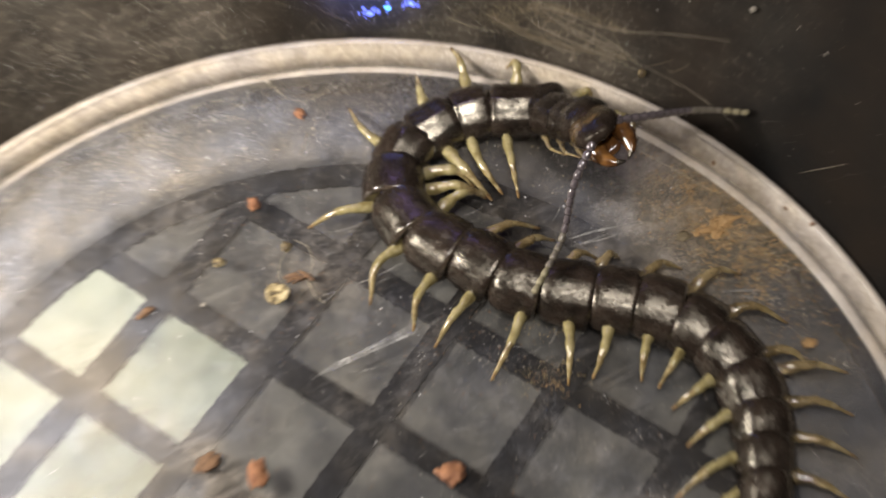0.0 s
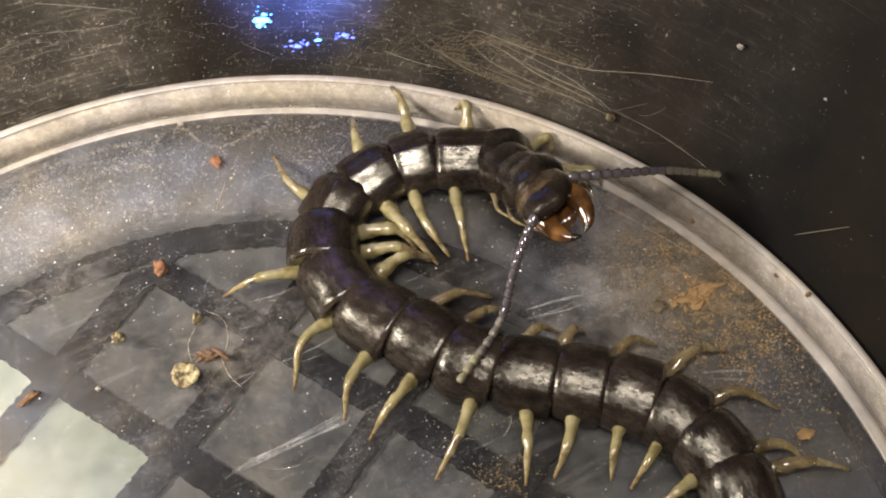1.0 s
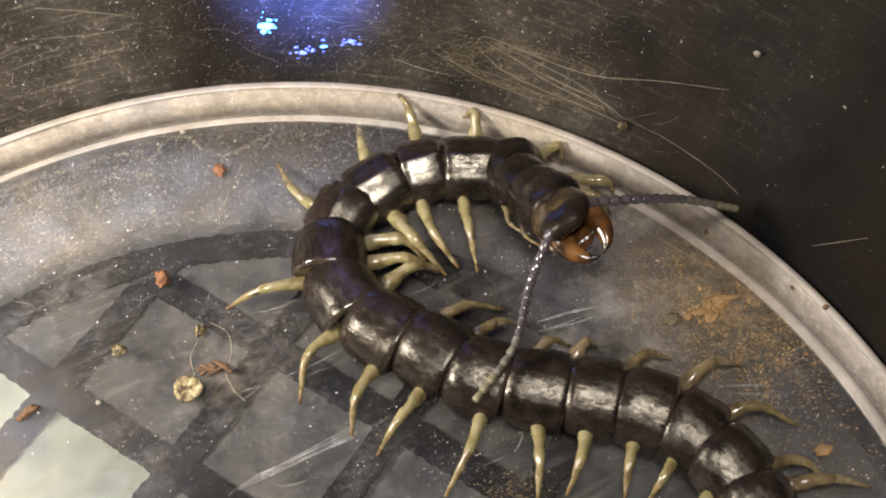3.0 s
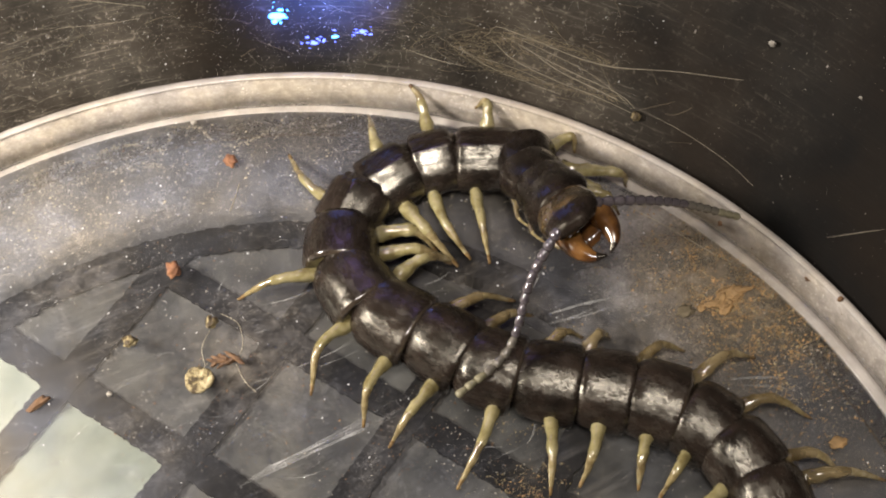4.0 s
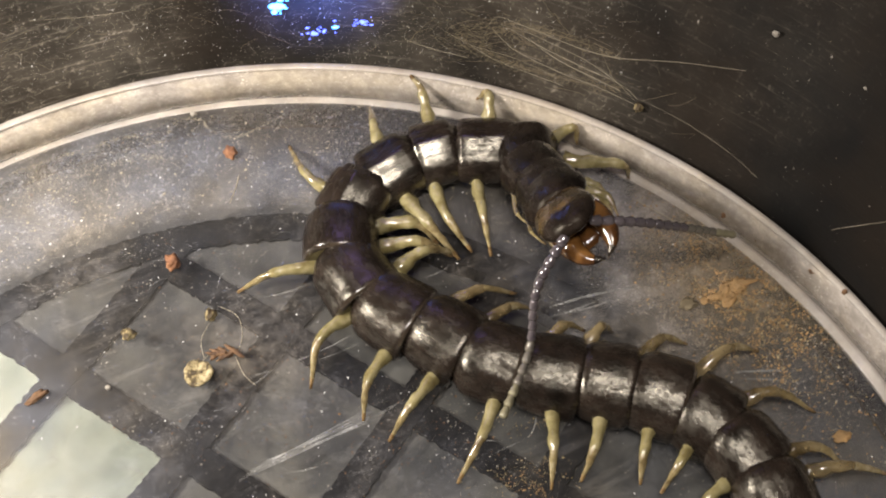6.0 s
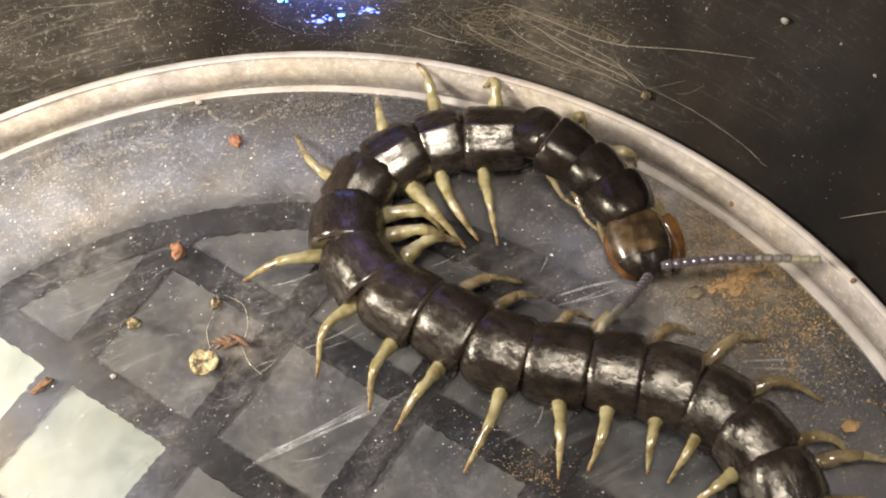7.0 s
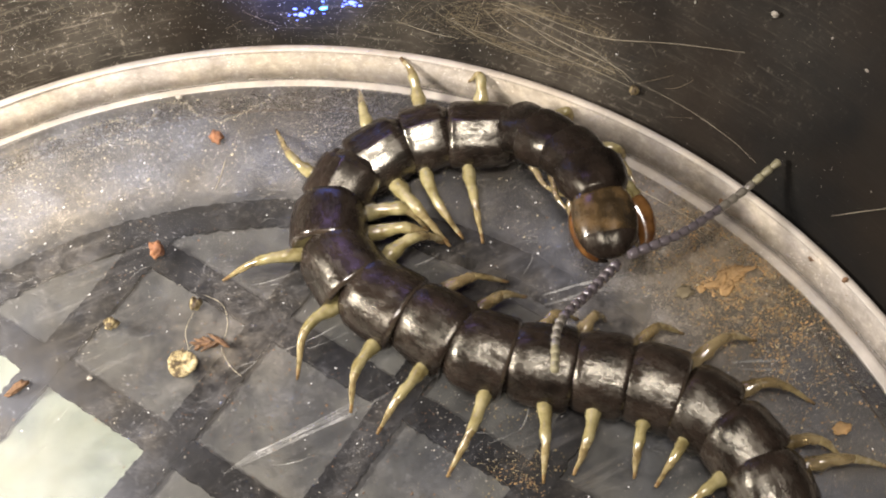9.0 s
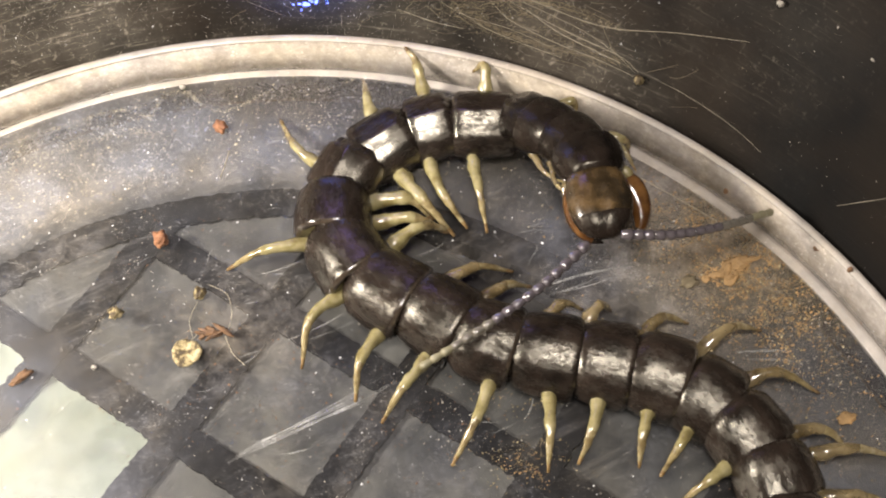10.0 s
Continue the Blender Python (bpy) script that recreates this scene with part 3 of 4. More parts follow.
def leg_bm(root, knee, tip, thick=1.08):
    """Jointed leg: stout first joints, thin foot, dark claw."""
    bm = bmesh.new()
    c = bezier([vmm(root), vmm(knee), vmm(tip)], 21)[0:21]
    radii = []
    for i in range(21):
        u = i / 20
        r = thick * (1 - 0.84 * u ** 0.85)
        r *= 1 + 0.13 * math.cos(u * 4 * 2 * math.pi) * (1 - u)
        radii.append(max(r, 0.10) * MM)
    rows = tube(bm, c, radii, 10)
    for i, r in enumerate(rows):
        for v in r:
            v.co += (v.co - c[i]) * (0.30 * noise.noise(v.co * 900) + 0.15 * noise.noise(v.co * 2300))
    bm.verts.index_update()
    claws = set(v for r in rows[18:] for v in r)
    shins = set(v for r in rows[11:] for v in r)
    for f in bm.faces:
        if all(v in claws for v in f.verts):
            f.material_index = 1
        elif all(v in shins for v in f.verts):
            f.material_index = 2
    return bm


SPINE = [Vector((x, y, AXIS)) for x, y in ((30.8, 71.7), (22.4, 72.3), (16.5, 70.9), (10.1, 67.4), (7.0, 61.6), (7.0, 55.1), (11.1, 49.0), (17.5, 45.3), (23.2, 41.0), (29.8, 38.8), (37.1, 37.4), (43.4, 36.3), (49.6, 34.0), (54.3, 30.6), (57.9, 25.4), (59.8, 19.6), (60.0, 14.5), (59.6, 9.5), (58.8, 4.7), (57.7, -0.4), (56.2, -6.9), (54.2, -12.9))]

centipede = new("centipede")
tagged(centipede, "large glossy dark brown centipede with olive yellow legs in the dish", "centipede")


def static_body():
    """Rings that stay put, from the fifth behind the head to the tail."""
    for k in range(len(SPINE) - 1):
        a, b = SPINE[k] * MM, SPINE[k + 1] * MM
        taper = 1.0 if k < 15 else 1.0 - 0.075 * (k - 14)
        length = (b - a).length / MM
        arch = k < 4
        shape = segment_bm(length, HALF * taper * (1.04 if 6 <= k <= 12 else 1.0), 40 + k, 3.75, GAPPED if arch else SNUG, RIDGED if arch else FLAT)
        ob = part("body_segment", shape, [M_SHELL_PATCHY if k == 0 else M_SHELL_SMOOTH if arch else M_SHELL, M_BELLY, M_SHELL_DULL, M_MARGIN], centipede)
        prev = SPINE[max(k - 1, 0)]
        ahead = SPINE[min(k + 2, len(SPINE) - 1)]
        way = (b - a).normalized() * 2 + (ahead - prev).normalized()
        lean = (-4, -4, -3, 7, 6, 8, 14)[k] if k < 7 else 19
        pitch = (1, 7, 11, 17)[k] if arch else 3
        if k > 11:
            heading = way.normalized()
            lean, pitch = 20 * heading.x, 3 - 11 * heading.y
        ob.matrix_basis = frame_of(a, way) @ pose(0, 0, 0, lean, pitch)
    for side in (-1, 1):
        end = SPINE[-1]
        tail = leg_bm((end.x + side * 2, end.y, 3.2), (end.x + side * 5, end.y - 8, 4.5), (end.x + side * 4 - 2, end.y - 18, 0.4), 1.2)
        part("tail_leg", tail, [M_LEG, M_CLAW, M_SHIN], centipede)


def planted_leg(root, knee, tip):
    """A leg that stands still, let into the flank of the nearest ring."""
    hip = Vector(root)
    near = min((SPINE[k].lerp(SPINE[k + 1], u / 4) for k in range(len(SPINE) - 1) for u in range(4)), key=lambda q: (q - hip).length)
    hip.z, knee = 2.0, (knee[0], knee[1], 3.3 if knee[2] < 4.5 else knee[2])
    hip = hip + (Vector((near.x, near.y, 1.7)) - hip).normalized() * 3.2
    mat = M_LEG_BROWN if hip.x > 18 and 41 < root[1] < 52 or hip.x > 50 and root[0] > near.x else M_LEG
    folded = 7 < root[0] < 19 and 50 < root[1] < 64 and tip[0] > root[0] + 4
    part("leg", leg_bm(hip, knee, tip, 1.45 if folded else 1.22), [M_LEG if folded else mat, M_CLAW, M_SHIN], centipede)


# ends of the four front rings, tip of the head and the way its back faces, by seconds
CHAIN = [
    (0.0, (32.0, 68.5, 6.3), (34.3, 64.9, 10.2), (36.0, 61.6, 14.2), (36.8, 58.7, 17.8), (37.3, 53.2, 23.5), (-6.5, 6.5, 4.0)),
    (0.5, (31.8, 68.2, 6.3), (34.0, 63.9, 10.2), (35.5, 60.1, 14.2), (36.2, 56.8, 17.8), (36.7, 51.3, 23.5), (-6.5, 6.5, 4.0)),
    (1.0, (31.7, 68.2, 6.3), (33.6, 64.0, 10.2), (34.8, 60.3, 14.2), (35.3, 57.0, 17.8), (35.8, 51.5, 23.5), (-6.5, 6.5, 4.0)),
    (1.5, (31.7, 68.0, 6.3), (33.7, 63.6, 10.2), (35.0, 59.6, 14.2), (35.6, 56.2, 17.8), (36.1, 50.7, 23.5), (-6.5, 6.5, 4.0)),
    (2.5, (31.8, 68.0, 6.3), (34.0, 63.6, 10.2), (35.4, 59.5, 14.2), (36.1, 56.1, 17.8), (36.6, 50.6, 23.5), (-6.5, 6.5, 4.0)),
    (4.0, (31.6, 67.7, 6.3), (33.4, 62.8, 10.2), (34.4, 58.3, 14.2), (34.9, 54.6, 17.8), (35.4, 49.1, 23.5), (-6.5, 6.5, 4.0)),
    (4.5, (31.6, 67.8, 6.3), (33.4, 63.1, 10.2), (34.4, 58.8, 14.2), (34.9, 55.2, 17.8), (35.4, 49.7, 23.5), (-6.5, 6.5, 4.0)),
    (5.0, (31.7, 67.7, 6.3), (33.6, 62.8, 10.2), (34.8, 58.3, 14.2), (35.4, 54.6, 17.8), (35.9, 49.1, 23.5), (-6.5, 6.5, 4.0)),
    (6.3, (31.4, 67.4, 6.3), (33.0, 62.0, 10.2), (33.9, 57.0, 14.2), (34.2, 52.9, 17.8), (34.7, 47.4, 23.5), (-6.5, 6.5, 4.0)),
    (6.5, (31.9, 68.3, 8.2), (34.5, 65.0, 11.6), (36.9, 61.1, 13.7), (38.7, 56.5, 14.2), (41.3, 48.7, 14.2), (-2.5, 2.5, 9.0)),
    (6.8, (33.4, 68.2, 7.5), (37.7, 65.0, 7.9), (41.0, 61.3, 8.5), (43.0, 56.9, 9.5), (45.6, 49.8, 9.5), (-0.8, 1.0, 10.0)),
    (7.0, (34.0, 68.3, 7.2), (38.4, 65.3, 6.5), (41.6, 61.7, 6.3), (43.5, 57.1, 6.8), (45.6, 49.2, 6.5), (-0.8, 1.0, 10.0)),
    (7.5, (35.7, 68.9, 5.6), (39.5, 65.3, 5.7), (42.1, 61.3, 5.8), (43.7, 56.8, 6.0), (46.0, 48.9, 5.0), (-0.8, 1.0, 10.0)),
    (8.0, (34.6, 68.3, 6.6), (38.4, 64.5, 7.0), (41.1, 60.6, 7.5), (43.0, 56.1, 8.0), (45.5, 48.2, 8.0), (-0.8, 1.0, 10.0)),
    (9.0, (33.8, 68.4, 7.6), (37.4, 64.9, 9.5), (39.6, 60.9, 11.3), (40.6, 56.3, 12.8), (41.7, 48.3, 12.7), (-0.8, 1.0, 10.0)),
    (9.5, (33.3, 68.3, 7.9), (36.6, 64.9, 10.4), (38.6, 61.0, 12.6), (39.4, 56.4, 14.3), (40.8, 48.4, 14.3), (-0.8, 1.0, 10.0)),
    (10.0, (33.2, 68.4, 8.0), (36.7, 64.9, 10.2), (38.7, 61.0, 12.4), (39.2, 56.5, 14.5), (40.3, 48.9, 14.5), (-0.8, 1.0, 10.0)),
]
START = Vector((31.7, 72.0, 4.3))
FRONT_LENGTHS = (5.6, 5.9, 5.5, 5.4)
FEELER_1 = [
    (0.0, (39.9, 55.6, 22.3), (46.3, 58.1, 20.2), (53.8, 62.0, 16.0), (61.4, 63.1, 13.5)),
    (0.5, (39.6, 55.3, 22.3), (46.7, 58.3, 20.2), (53.3, 62.1, 16.0), (60.4, 63.9, 13.5)),
    (1.0, (38.6, 55.5, 22.3), (45.5, 57.5, 20.2), (52.8, 60.7, 16.0), (60.0, 63.3, 11.0)),
    (1.5, (38.7, 53.9, 22.3), (45.2, 55.8, 20.2), (52.4, 58.6, 16.0), (60.4, 61.8, 9.5)),
    (2.5, (39.5, 53.7, 22.3), (46.3, 55.7, 20.2), (53.5, 58.5, 16.0), (60.9, 61.3, 10.0)),
    (4.0, (37.9, 52.0, 22.3), (43.9, 53.6, 20.2), (50.1, 55.8, 16.0), (58.4, 58.3, 9.0)),
    (4.5, (38.5, 52.7, 22.3), (44.6, 54.9, 20.2), (51.7, 58.3, 16.0), (60.0, 62.2, 9.5)),
    (5.0, (38.5, 52.0, 22.3), (44.1, 53.2, 20.2), (50.3, 55.6, 16.0), (58.5, 58.8, 9.0)),
    (6.3, (37.2, 47.6, 22.3), (43.0, 48.6, 20.2), (49.0, 50.3, 16.0), (56.6, 53.5, 9.0)),
    (6.5, (40.8, 50.5, 15.7), (47.9, 52.5, 14.4), (54.4, 53.2, 12.4), (62.1, 54.0, 9.0)),
    (6.8, (47.1, 50.1, 11.0), (53.6, 51.7, 10.3), (60.8, 52.8, 9.6), (68.1, 53.0, 9.0)),
    (7.0, (46.5, 49.1, 8.0), (52.9, 50.0, 7.8), (59.2, 50.1, 7.8), (65.7, 49.1, 9.0)),
    (7.5, (46.0, 46.9, 6.5), (53.4, 47.2, 6.5), (60.4, 48.3, 6.9), (66.7, 49.6, 9.0)),
    (8.0, (45.8, 46.4, 9.5), (52.6, 49.1, 9.1), (59.4, 53.7, 8.7), (66.0, 57.3, 12.0)),
    (8.5, (44.7, 46.7, 11.9), (51.5, 50.2, 11.1), (58.3, 54.8, 10.1), (65.0, 58.9, 12.5)),
    (9.0, (43.2, 46.8, 14.2), (50.2, 50.6, 13.1), (57.1, 56.3, 11.5), (62.9, 60.9, 12.5)),
    (9.5, (41.9, 46.7, 15.8), (48.5, 49.0, 14.4), (55.2, 53.2, 12.5), (63.1, 58.9, 9.5)),
    (10.0, (41.7, 47.2, 16.0), (47.8, 47.9, 14.6), (54.3, 50.2, 12.6), (61.1, 54.3, 9.0)),
]
FEELER_2 = [
    (0.0, (36.9, 52.1, 22.3), (34.1, 47.7, 17.5), (32.6, 43.4, 10.5), (28.2, 34.9, 9.0)),
    (0.5, (35.5, 50.0, 22.3), (32.9, 46.5, 17.5), (31.9, 42.4, 10.5), (27.0, 35.1, 9.0)),
    (1.0, (34.4, 50.2, 22.3), (32.0, 45.9, 17.5), (30.2, 42.0, 10.5), (24.9, 34.5, 9.0)),
    (1.5, (35.0, 49.6, 22.3), (32.3, 45.4, 17.5), (30.5, 40.8, 10.5), (25.1, 32.1, 9.0)),
    (2.5, (35.1, 50.0, 22.3), (32.8, 44.8, 17.5), (31.4, 41.0, 10.5), (27.1, 34.0, 9.0)),
    (4.0, (34.0, 48.4, 22.3), (30.8, 44.5, 17.5), (28.2, 38.8, 10.5), (21.9, 33.5, 9.0)),
    (4.5, (33.7, 48.9, 22.3), (30.6, 43.8, 17.5), (28.4, 40.0, 10.5), (23.4, 35.3, 9.0)),
    (5.0, (34.6, 48.7, 22.3), (31.4, 44.0, 17.5), (28.5, 39.9, 10.5), (23.6, 33.6, 9.0)),
    (6.3, (34.6, 46.0, 22.3), (31.3, 41.8, 17.5), (31.0, 37.3, 10.5), (28.0, 29.0, 9.0)),
    (6.5, (39.2, 48.6, 15.7), (35.9, 42.7, 13.9), (34.6, 35.6, 10.5), (29.5, 28.4, 9.0)),
    (6.8, (44.9, 47.7, 11.0), (42.4, 40.7, 11.1), (40.9, 35.1, 10.5), (38.1, 30.0, 9.0)),
    (7.0, (45.0, 47.8, 8.0), (42.5, 42.9, 12.1), (39.7, 38.2, 16.8), (37.1, 33.7, 21.5)),
    (7.2, (43.5, 46.6, 7.4), (41.3, 42.2, 11.9), (38.9, 37.7, 17.2), (36.8, 33.6, 22.5)),
    (7.5, (43.9, 46.3, 6.5), (41.1, 41.7, 10.4), (39.1, 36.7, 14.9), (38.7, 30.9, 19.5)),
    (7.8, (45.9, 45.9, 8.3), (42.4, 41.2, 11.8), (39.9, 36.4, 15.9), (41.2, 30.6, 20.0)),
    (8.0, (45.8, 46.4, 9.5), (41.7, 40.2, 12.7), (39.8, 35.6, 16.3), (41.2, 30.3, 20.0)),
    (8.2, (44.2, 46.0, 10.4), (41.5, 41.1, 14.7), (39.4, 36.5, 19.6), (37.9, 31.7, 24.5)),
    (8.4, (43.5, 45.5, 11.4), (40.6, 40.3, 15.5), (38.3, 36.0, 20.2), (35.9, 31.7, 25.0)),
    (8.6, (42.0, 44.8, 12.3), (39.3, 40.3, 16.7), (36.8, 36.2, 21.9), (34.0, 32.2, 27.0)),
    (8.8, (41.8, 44.8, 13.3), (36.9, 39.1, 16.1), (34.2, 34.3, 19.3), (33.4, 28.7, 22.5)),
    (9.0, (42.1, 45.9, 14.2), (38.0, 40.6, 16.4), (34.4, 35.5, 19.0), (33.5, 28.8, 21.5)),
    (9.2, (41.5, 45.4, 14.8), (37.2, 40.7, 17.6), (32.8, 35.5, 20.8), (30.1, 30.3, 24.0)),
    (9.4, (41.0, 44.8, 15.5), (36.1, 40.4, 17.3), (30.0, 36.5, 19.4), (25.6, 32.2, 21.5)),
    (9.6, (39.5, 44.2, 15.8), (33.7, 39.5, 17.5), (27.8, 35.6, 19.5), (23.8, 31.5, 21.5)),
    (10.0, (37.9, 46.1, 16.0), (32.5, 41.7, 14.0), (26.7, 38.2, 11.8), (18.5, 33.7, 9.5)),
]


def keyed(rows, t):
    """The joints at t, gliding between the rows."""
    times = [r[0] for r in rows]
    k = max(0, min(len(rows) - 2, sum(1 for x in times if x <= t) - 1))
    a, b = rows[k], rows[k + 1]
    w = (t - a[0]) / (b[0] - a[0])
    w = max(0, min(1, w))
    w = w * w * (3 - 2 * w) * 0.5 + w * 0.5
    return [Vector(p).lerp(Vector(q), w) for p, q in zip(a[1:], b[1:])]


def smooth_section(w, top, low):
    return [(w * math.copysign(abs(math.cos(a)) ** 0.8, math.cos(a)), (top if math.sin(a) > 0 else low) * math.sin(a)) for a in (k * math.pi / 24 for k in range(48))]


def head_bm():
    """Head shield: rounded plate, broad behind, with a notched front."""
    bm = bmesh.new()
    stations = ((-0.06, 0.66, 0.70), (0.02, 0.86, 0.86), (0.14, 0.97, 0.96), (0.32, 1.03, 1.0), (0.52, 1.03, 0.97), (0.70, 0.95, 0.90), (0.84, 0.80, 0.78), (0.94, 0.58, 0.58), (1.0, 0.34, 0.36), (1.01, 0.15, 0.2))
    rings = [[(u * 8.3 * MM, y * MM, (z - 0.9 * u) * MM) for y, z in smooth_section(3.75 * w, 2.0 * t, 1.6 * w)] for u, w, t in stations]
    loft(bm, rings)
    for v in bm.verts:
        if v.co.z > 0:
            x, y = v.co.x / MM, v.co.y / MM
            v.co.z -= (0.16 * math.exp(-(y / 0.5) ** 2) * min(1, max(0, x / 4)) + 0.25 * math.exp(-((x - 2.0 - 0.06 * y * y) / 0.5) ** 2)) * MM
    for f in bm.faces:
        if f.calc_center_median().x > 6.1 * MM:
            f.material_index = 1
    return bm


def forcipule_bm(side):
    """Stout poison claw that bows out beside the head and closes before it."""
    bm = bmesh.new()
    pts = [vmm(p) for p in ((-0.6, side * 1.7, 0.2), (1.0, side * 2.2, -0.1), (3.2, side * 2.3, -0.4), (5.2, side * 1.6, -0.6), (6.3, side * 0.2, -0.7))]
    c = bezier(pts, 18)
    rows = tube(bm, c, [MM * r for r in (1.4, 1.5, 1.6, 1.65, 1.65, 1.62, 1.58, 1.5, 1.42, 1.3, 1.18, 1.05, 0.9, 0.74, 0.58, 0.42, 0.28, 0.1)], 14, 0.85)
    tips = set(v for r in rows[14:] for v in r)
    for f in bm.faces:
        if all(v in tips for v in f.verts):
            f.material_index = 1
    return bm


def article_bm(length, r0, r1):
    bm = bmesh.new()
    prof = ((0.0, 0.66), (0.12, 0.80), (0.4, 0.95), (0.7, 1.08), (0.9, 1.0), (1.0, 0.70))
    rings = []
    for u, f in prof:
        r = (r0 + (r1 - r0) * u) * f
        rings.append([(u * length * MM, r * math.cos(a) * MM, r * math.sin(a) * MM) for a in (k * math.pi / 4 for k in range(8))])
    loft(bm, rings)
    return bm


ARTICLES = 17


def feeler_poses(rows, t):
    curve = bezier([p * MM for p in keyed(rows, t)], 60)
    steps = [0.0]
    for a, b in zip(curve, curve[1:]):
        steps.append(steps[-1] + (b - a).length)
    out = []
    for k in range(ARTICLES):
        s0, s1 = steps[-1] * k / ARTICLES, steps[-1] * (k + 1) / ARTICLES
        p = [Vector([float(np.interp(s, steps, [c[i] for c in curve])) for i in range(3)]) for s in (s0, s1)]
        out.append(frame_of(p[0], p[1] - p[0]))
    return out


def front_poses(t):
    """Poses of the four front rings and the head at t; each ring's x axis runs towards the tail."""
    *nodes, back = keyed(CHAIN, t)
    n = [START, *nodes]
    level = Vector((0, 0, 1))
    out = []
    for i in range(5):
        d = n[i + 1] - n[i]
        flat = Vector((d.x, d.y, 0)).normalized()
        up = level.lerp(back.normalized(), min(1.0, (i + 1) / 4)).normalized() - flat * 0.12
        if i < 4:
            out.append(frame_of(n[i + 1] * MM, -d, up))
        else:
            out.append(frame_of(n[i] * MM, d, up))
    return out


static_body()
front = [part("body_segment", segment_bm(FRONT_LENGTHS[i], (4.05, 4.1, 3.9, 4.2)[i], 90 + i, (3.3, 3.2, 3.0, 3.0)[i], BEAD, FLAT), [M_SHELL_FRONT, M_BELLY, M_SHELL_DULL, M_MARGIN], centipede) for i in range(4)]
head = part("head", head_bm(), [M_HEAD, M_SHELL_DULL], centipede, "dark brown head shield with amber front")
claws = []
for s in (-1, 1):
    claw = part("poison_claw", forcipule_bm(s), [M_AMBER, M_SHELL], head, "glossy amber poison claw")
    claws.append((s, claw))
bm = bmesh.new()
rings = [[((2.4 + u * 0.72 + z * 0.7) * MM, y * MM, (-1.6 - u * 0.70 + z * 0.7) * MM) for y, z in ring_section(2.7 * w, 0.8 * w, 1.0 * w)]
         for u, w in ((-1.0, 0.6), (0.5, 1.0), (2.2, 1.0), (3.6, 0.75), (4.6, 0.4))]
loft(bm, rings)
part("claw_base", bm, M_AMBER, head, "amber plate under the head")
# short legs of the front rings: ring, hip, knee, foot, thickness
for i, hip, knee, foot, thick in (
        (1, (3.4, 3.3, -1.4), (0.2, 4.6, -2.4), (-3.2, 4.0, -3.6), 0.6),
        (2, (3.0, -3.4, -1.2), (1.2, -5.4, -2.6), (-1.5, -5.4, -4.6), 0.85),
        (2, (3.4, 3.3, -1.4), (0.2, 4.6, -2.4), (-3.2, 4.0, -3.6), 0.6),
        (3, (3.0, -3.4, -1.2), (1.5, -5.2, -3.2), (0.2, -4.8, -5.6), 0.85),
        (3, (2.0, -3.0, -1.4), (0.2, -4.6, -3.4), (-1.6, -3.8, -5.6), 0.7),
        (3, (2.8, 3.0, -1.4), (0.4, 3.4, -3.8), (-2.2, 1.2, -6.0), 0.65)):
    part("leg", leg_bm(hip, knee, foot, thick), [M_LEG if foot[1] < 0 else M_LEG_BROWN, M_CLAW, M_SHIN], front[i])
feelers = []
for rows in (FEELER_1, FEELER_2):
    pieces = []
    length = 1.42
    for k in range(ARTICLES):
        r0 = 0.68 - 0.20 * k / ARTICLES
        r1 = 0.68 - 0.20 * (k + 1) / ARTICLES
        mat = M_FEELER if k < 10 else M_FEELER_MID if k < 14 else M_FEELER_TIP
        if k == 0:
            ob = part("antenna", article_bm(length, r0, r1), mat, centipede, "beaded grey-violet antenna with an olive tip")
        else:
            ob = part("antenna_article", article_bm(length, r0, r1), mat, pieces[0])
        pieces.append(ob)
    feelers.append(pieces)

# legs that stand on the floor: hip, knee and foot in mm
planted_leg((3.3, 66.5, 3.2), (1.9, 68.6, 4.2), (-0.9, 75.1, 0.4))
planted_leg((3.0, 54.7, 3.2), (-1.2, 53.1, 4.2), (-6.4, 51.9, 0.4))
planted_leg((7.6, 46.7, 3.2), (5.0, 43.7, 4.2), (3.7, 37.9, 0.4))
planted_leg((13.7, 41.5, 3.2), (11.2, 37.9, 4.2), (10.4, 33.5, 0.4))
planted_leg((19.4, 37.9, 3.2), (16.5, 34.5, 4.2), (13.6, 30.7, 0.4))
planted_leg((26.1, 35.3, 3.2), (25.1, 30.5, 4.2), (21.9, 25.2, 0.4))
planted_leg((33.5, 33.7, 3.2), (33.4, 28.9, 4.2), (33.1, 24.3, 0.4))
planted_leg((39.9, 32.6, 3.2), (38.4, 28.8, 4.2), (36.7, 25.3, 0.4))
planted_leg((45.3, 31.5, 3.2), (44.2, 28.0, 4.2), (43.7, 24.8, 0.4))
planted_leg((50.0, 28.7, 3.2), (48.3, 26.5, 4.2), (46.1, 23.7, 0.4))
planted_leg((10.8, 74.9, 3.2), (11.0, 76.6, 4.2), (10.2, 81.6, 0.4))
planted_leg((18.4, 77.6, 3.2), (17.8, 80.6, 4.6), (16.1, 82.6, 6.4))
planted_leg((26.5, 77.7, 3.2), (26.8, 79.4, 5.9), (25.2, 80.0, 4.2))
planted_leg((24.9, 66.6, 3.2), (25.6, 62.3, 4.2), (26.7, 56.9, 0.4))
planted_leg((19.4, 66.7, 3.2), (20.9, 61.5, 4.2), (24.2, 57.6, 0.4))
planted_leg((15.6, 63.7, 3.2), (18.2, 60.6, 4.2), (22.5, 56.5, 0.4))
planted_leg((11.8, 60.0, 3.2), (16.4, 60.5, 4.2), (19.7, 59.0, 0.4))
planted_leg((12.5, 56.9, 3.2), (16.8, 57.6, 4.2), (21.6, 57.0, 0.4))
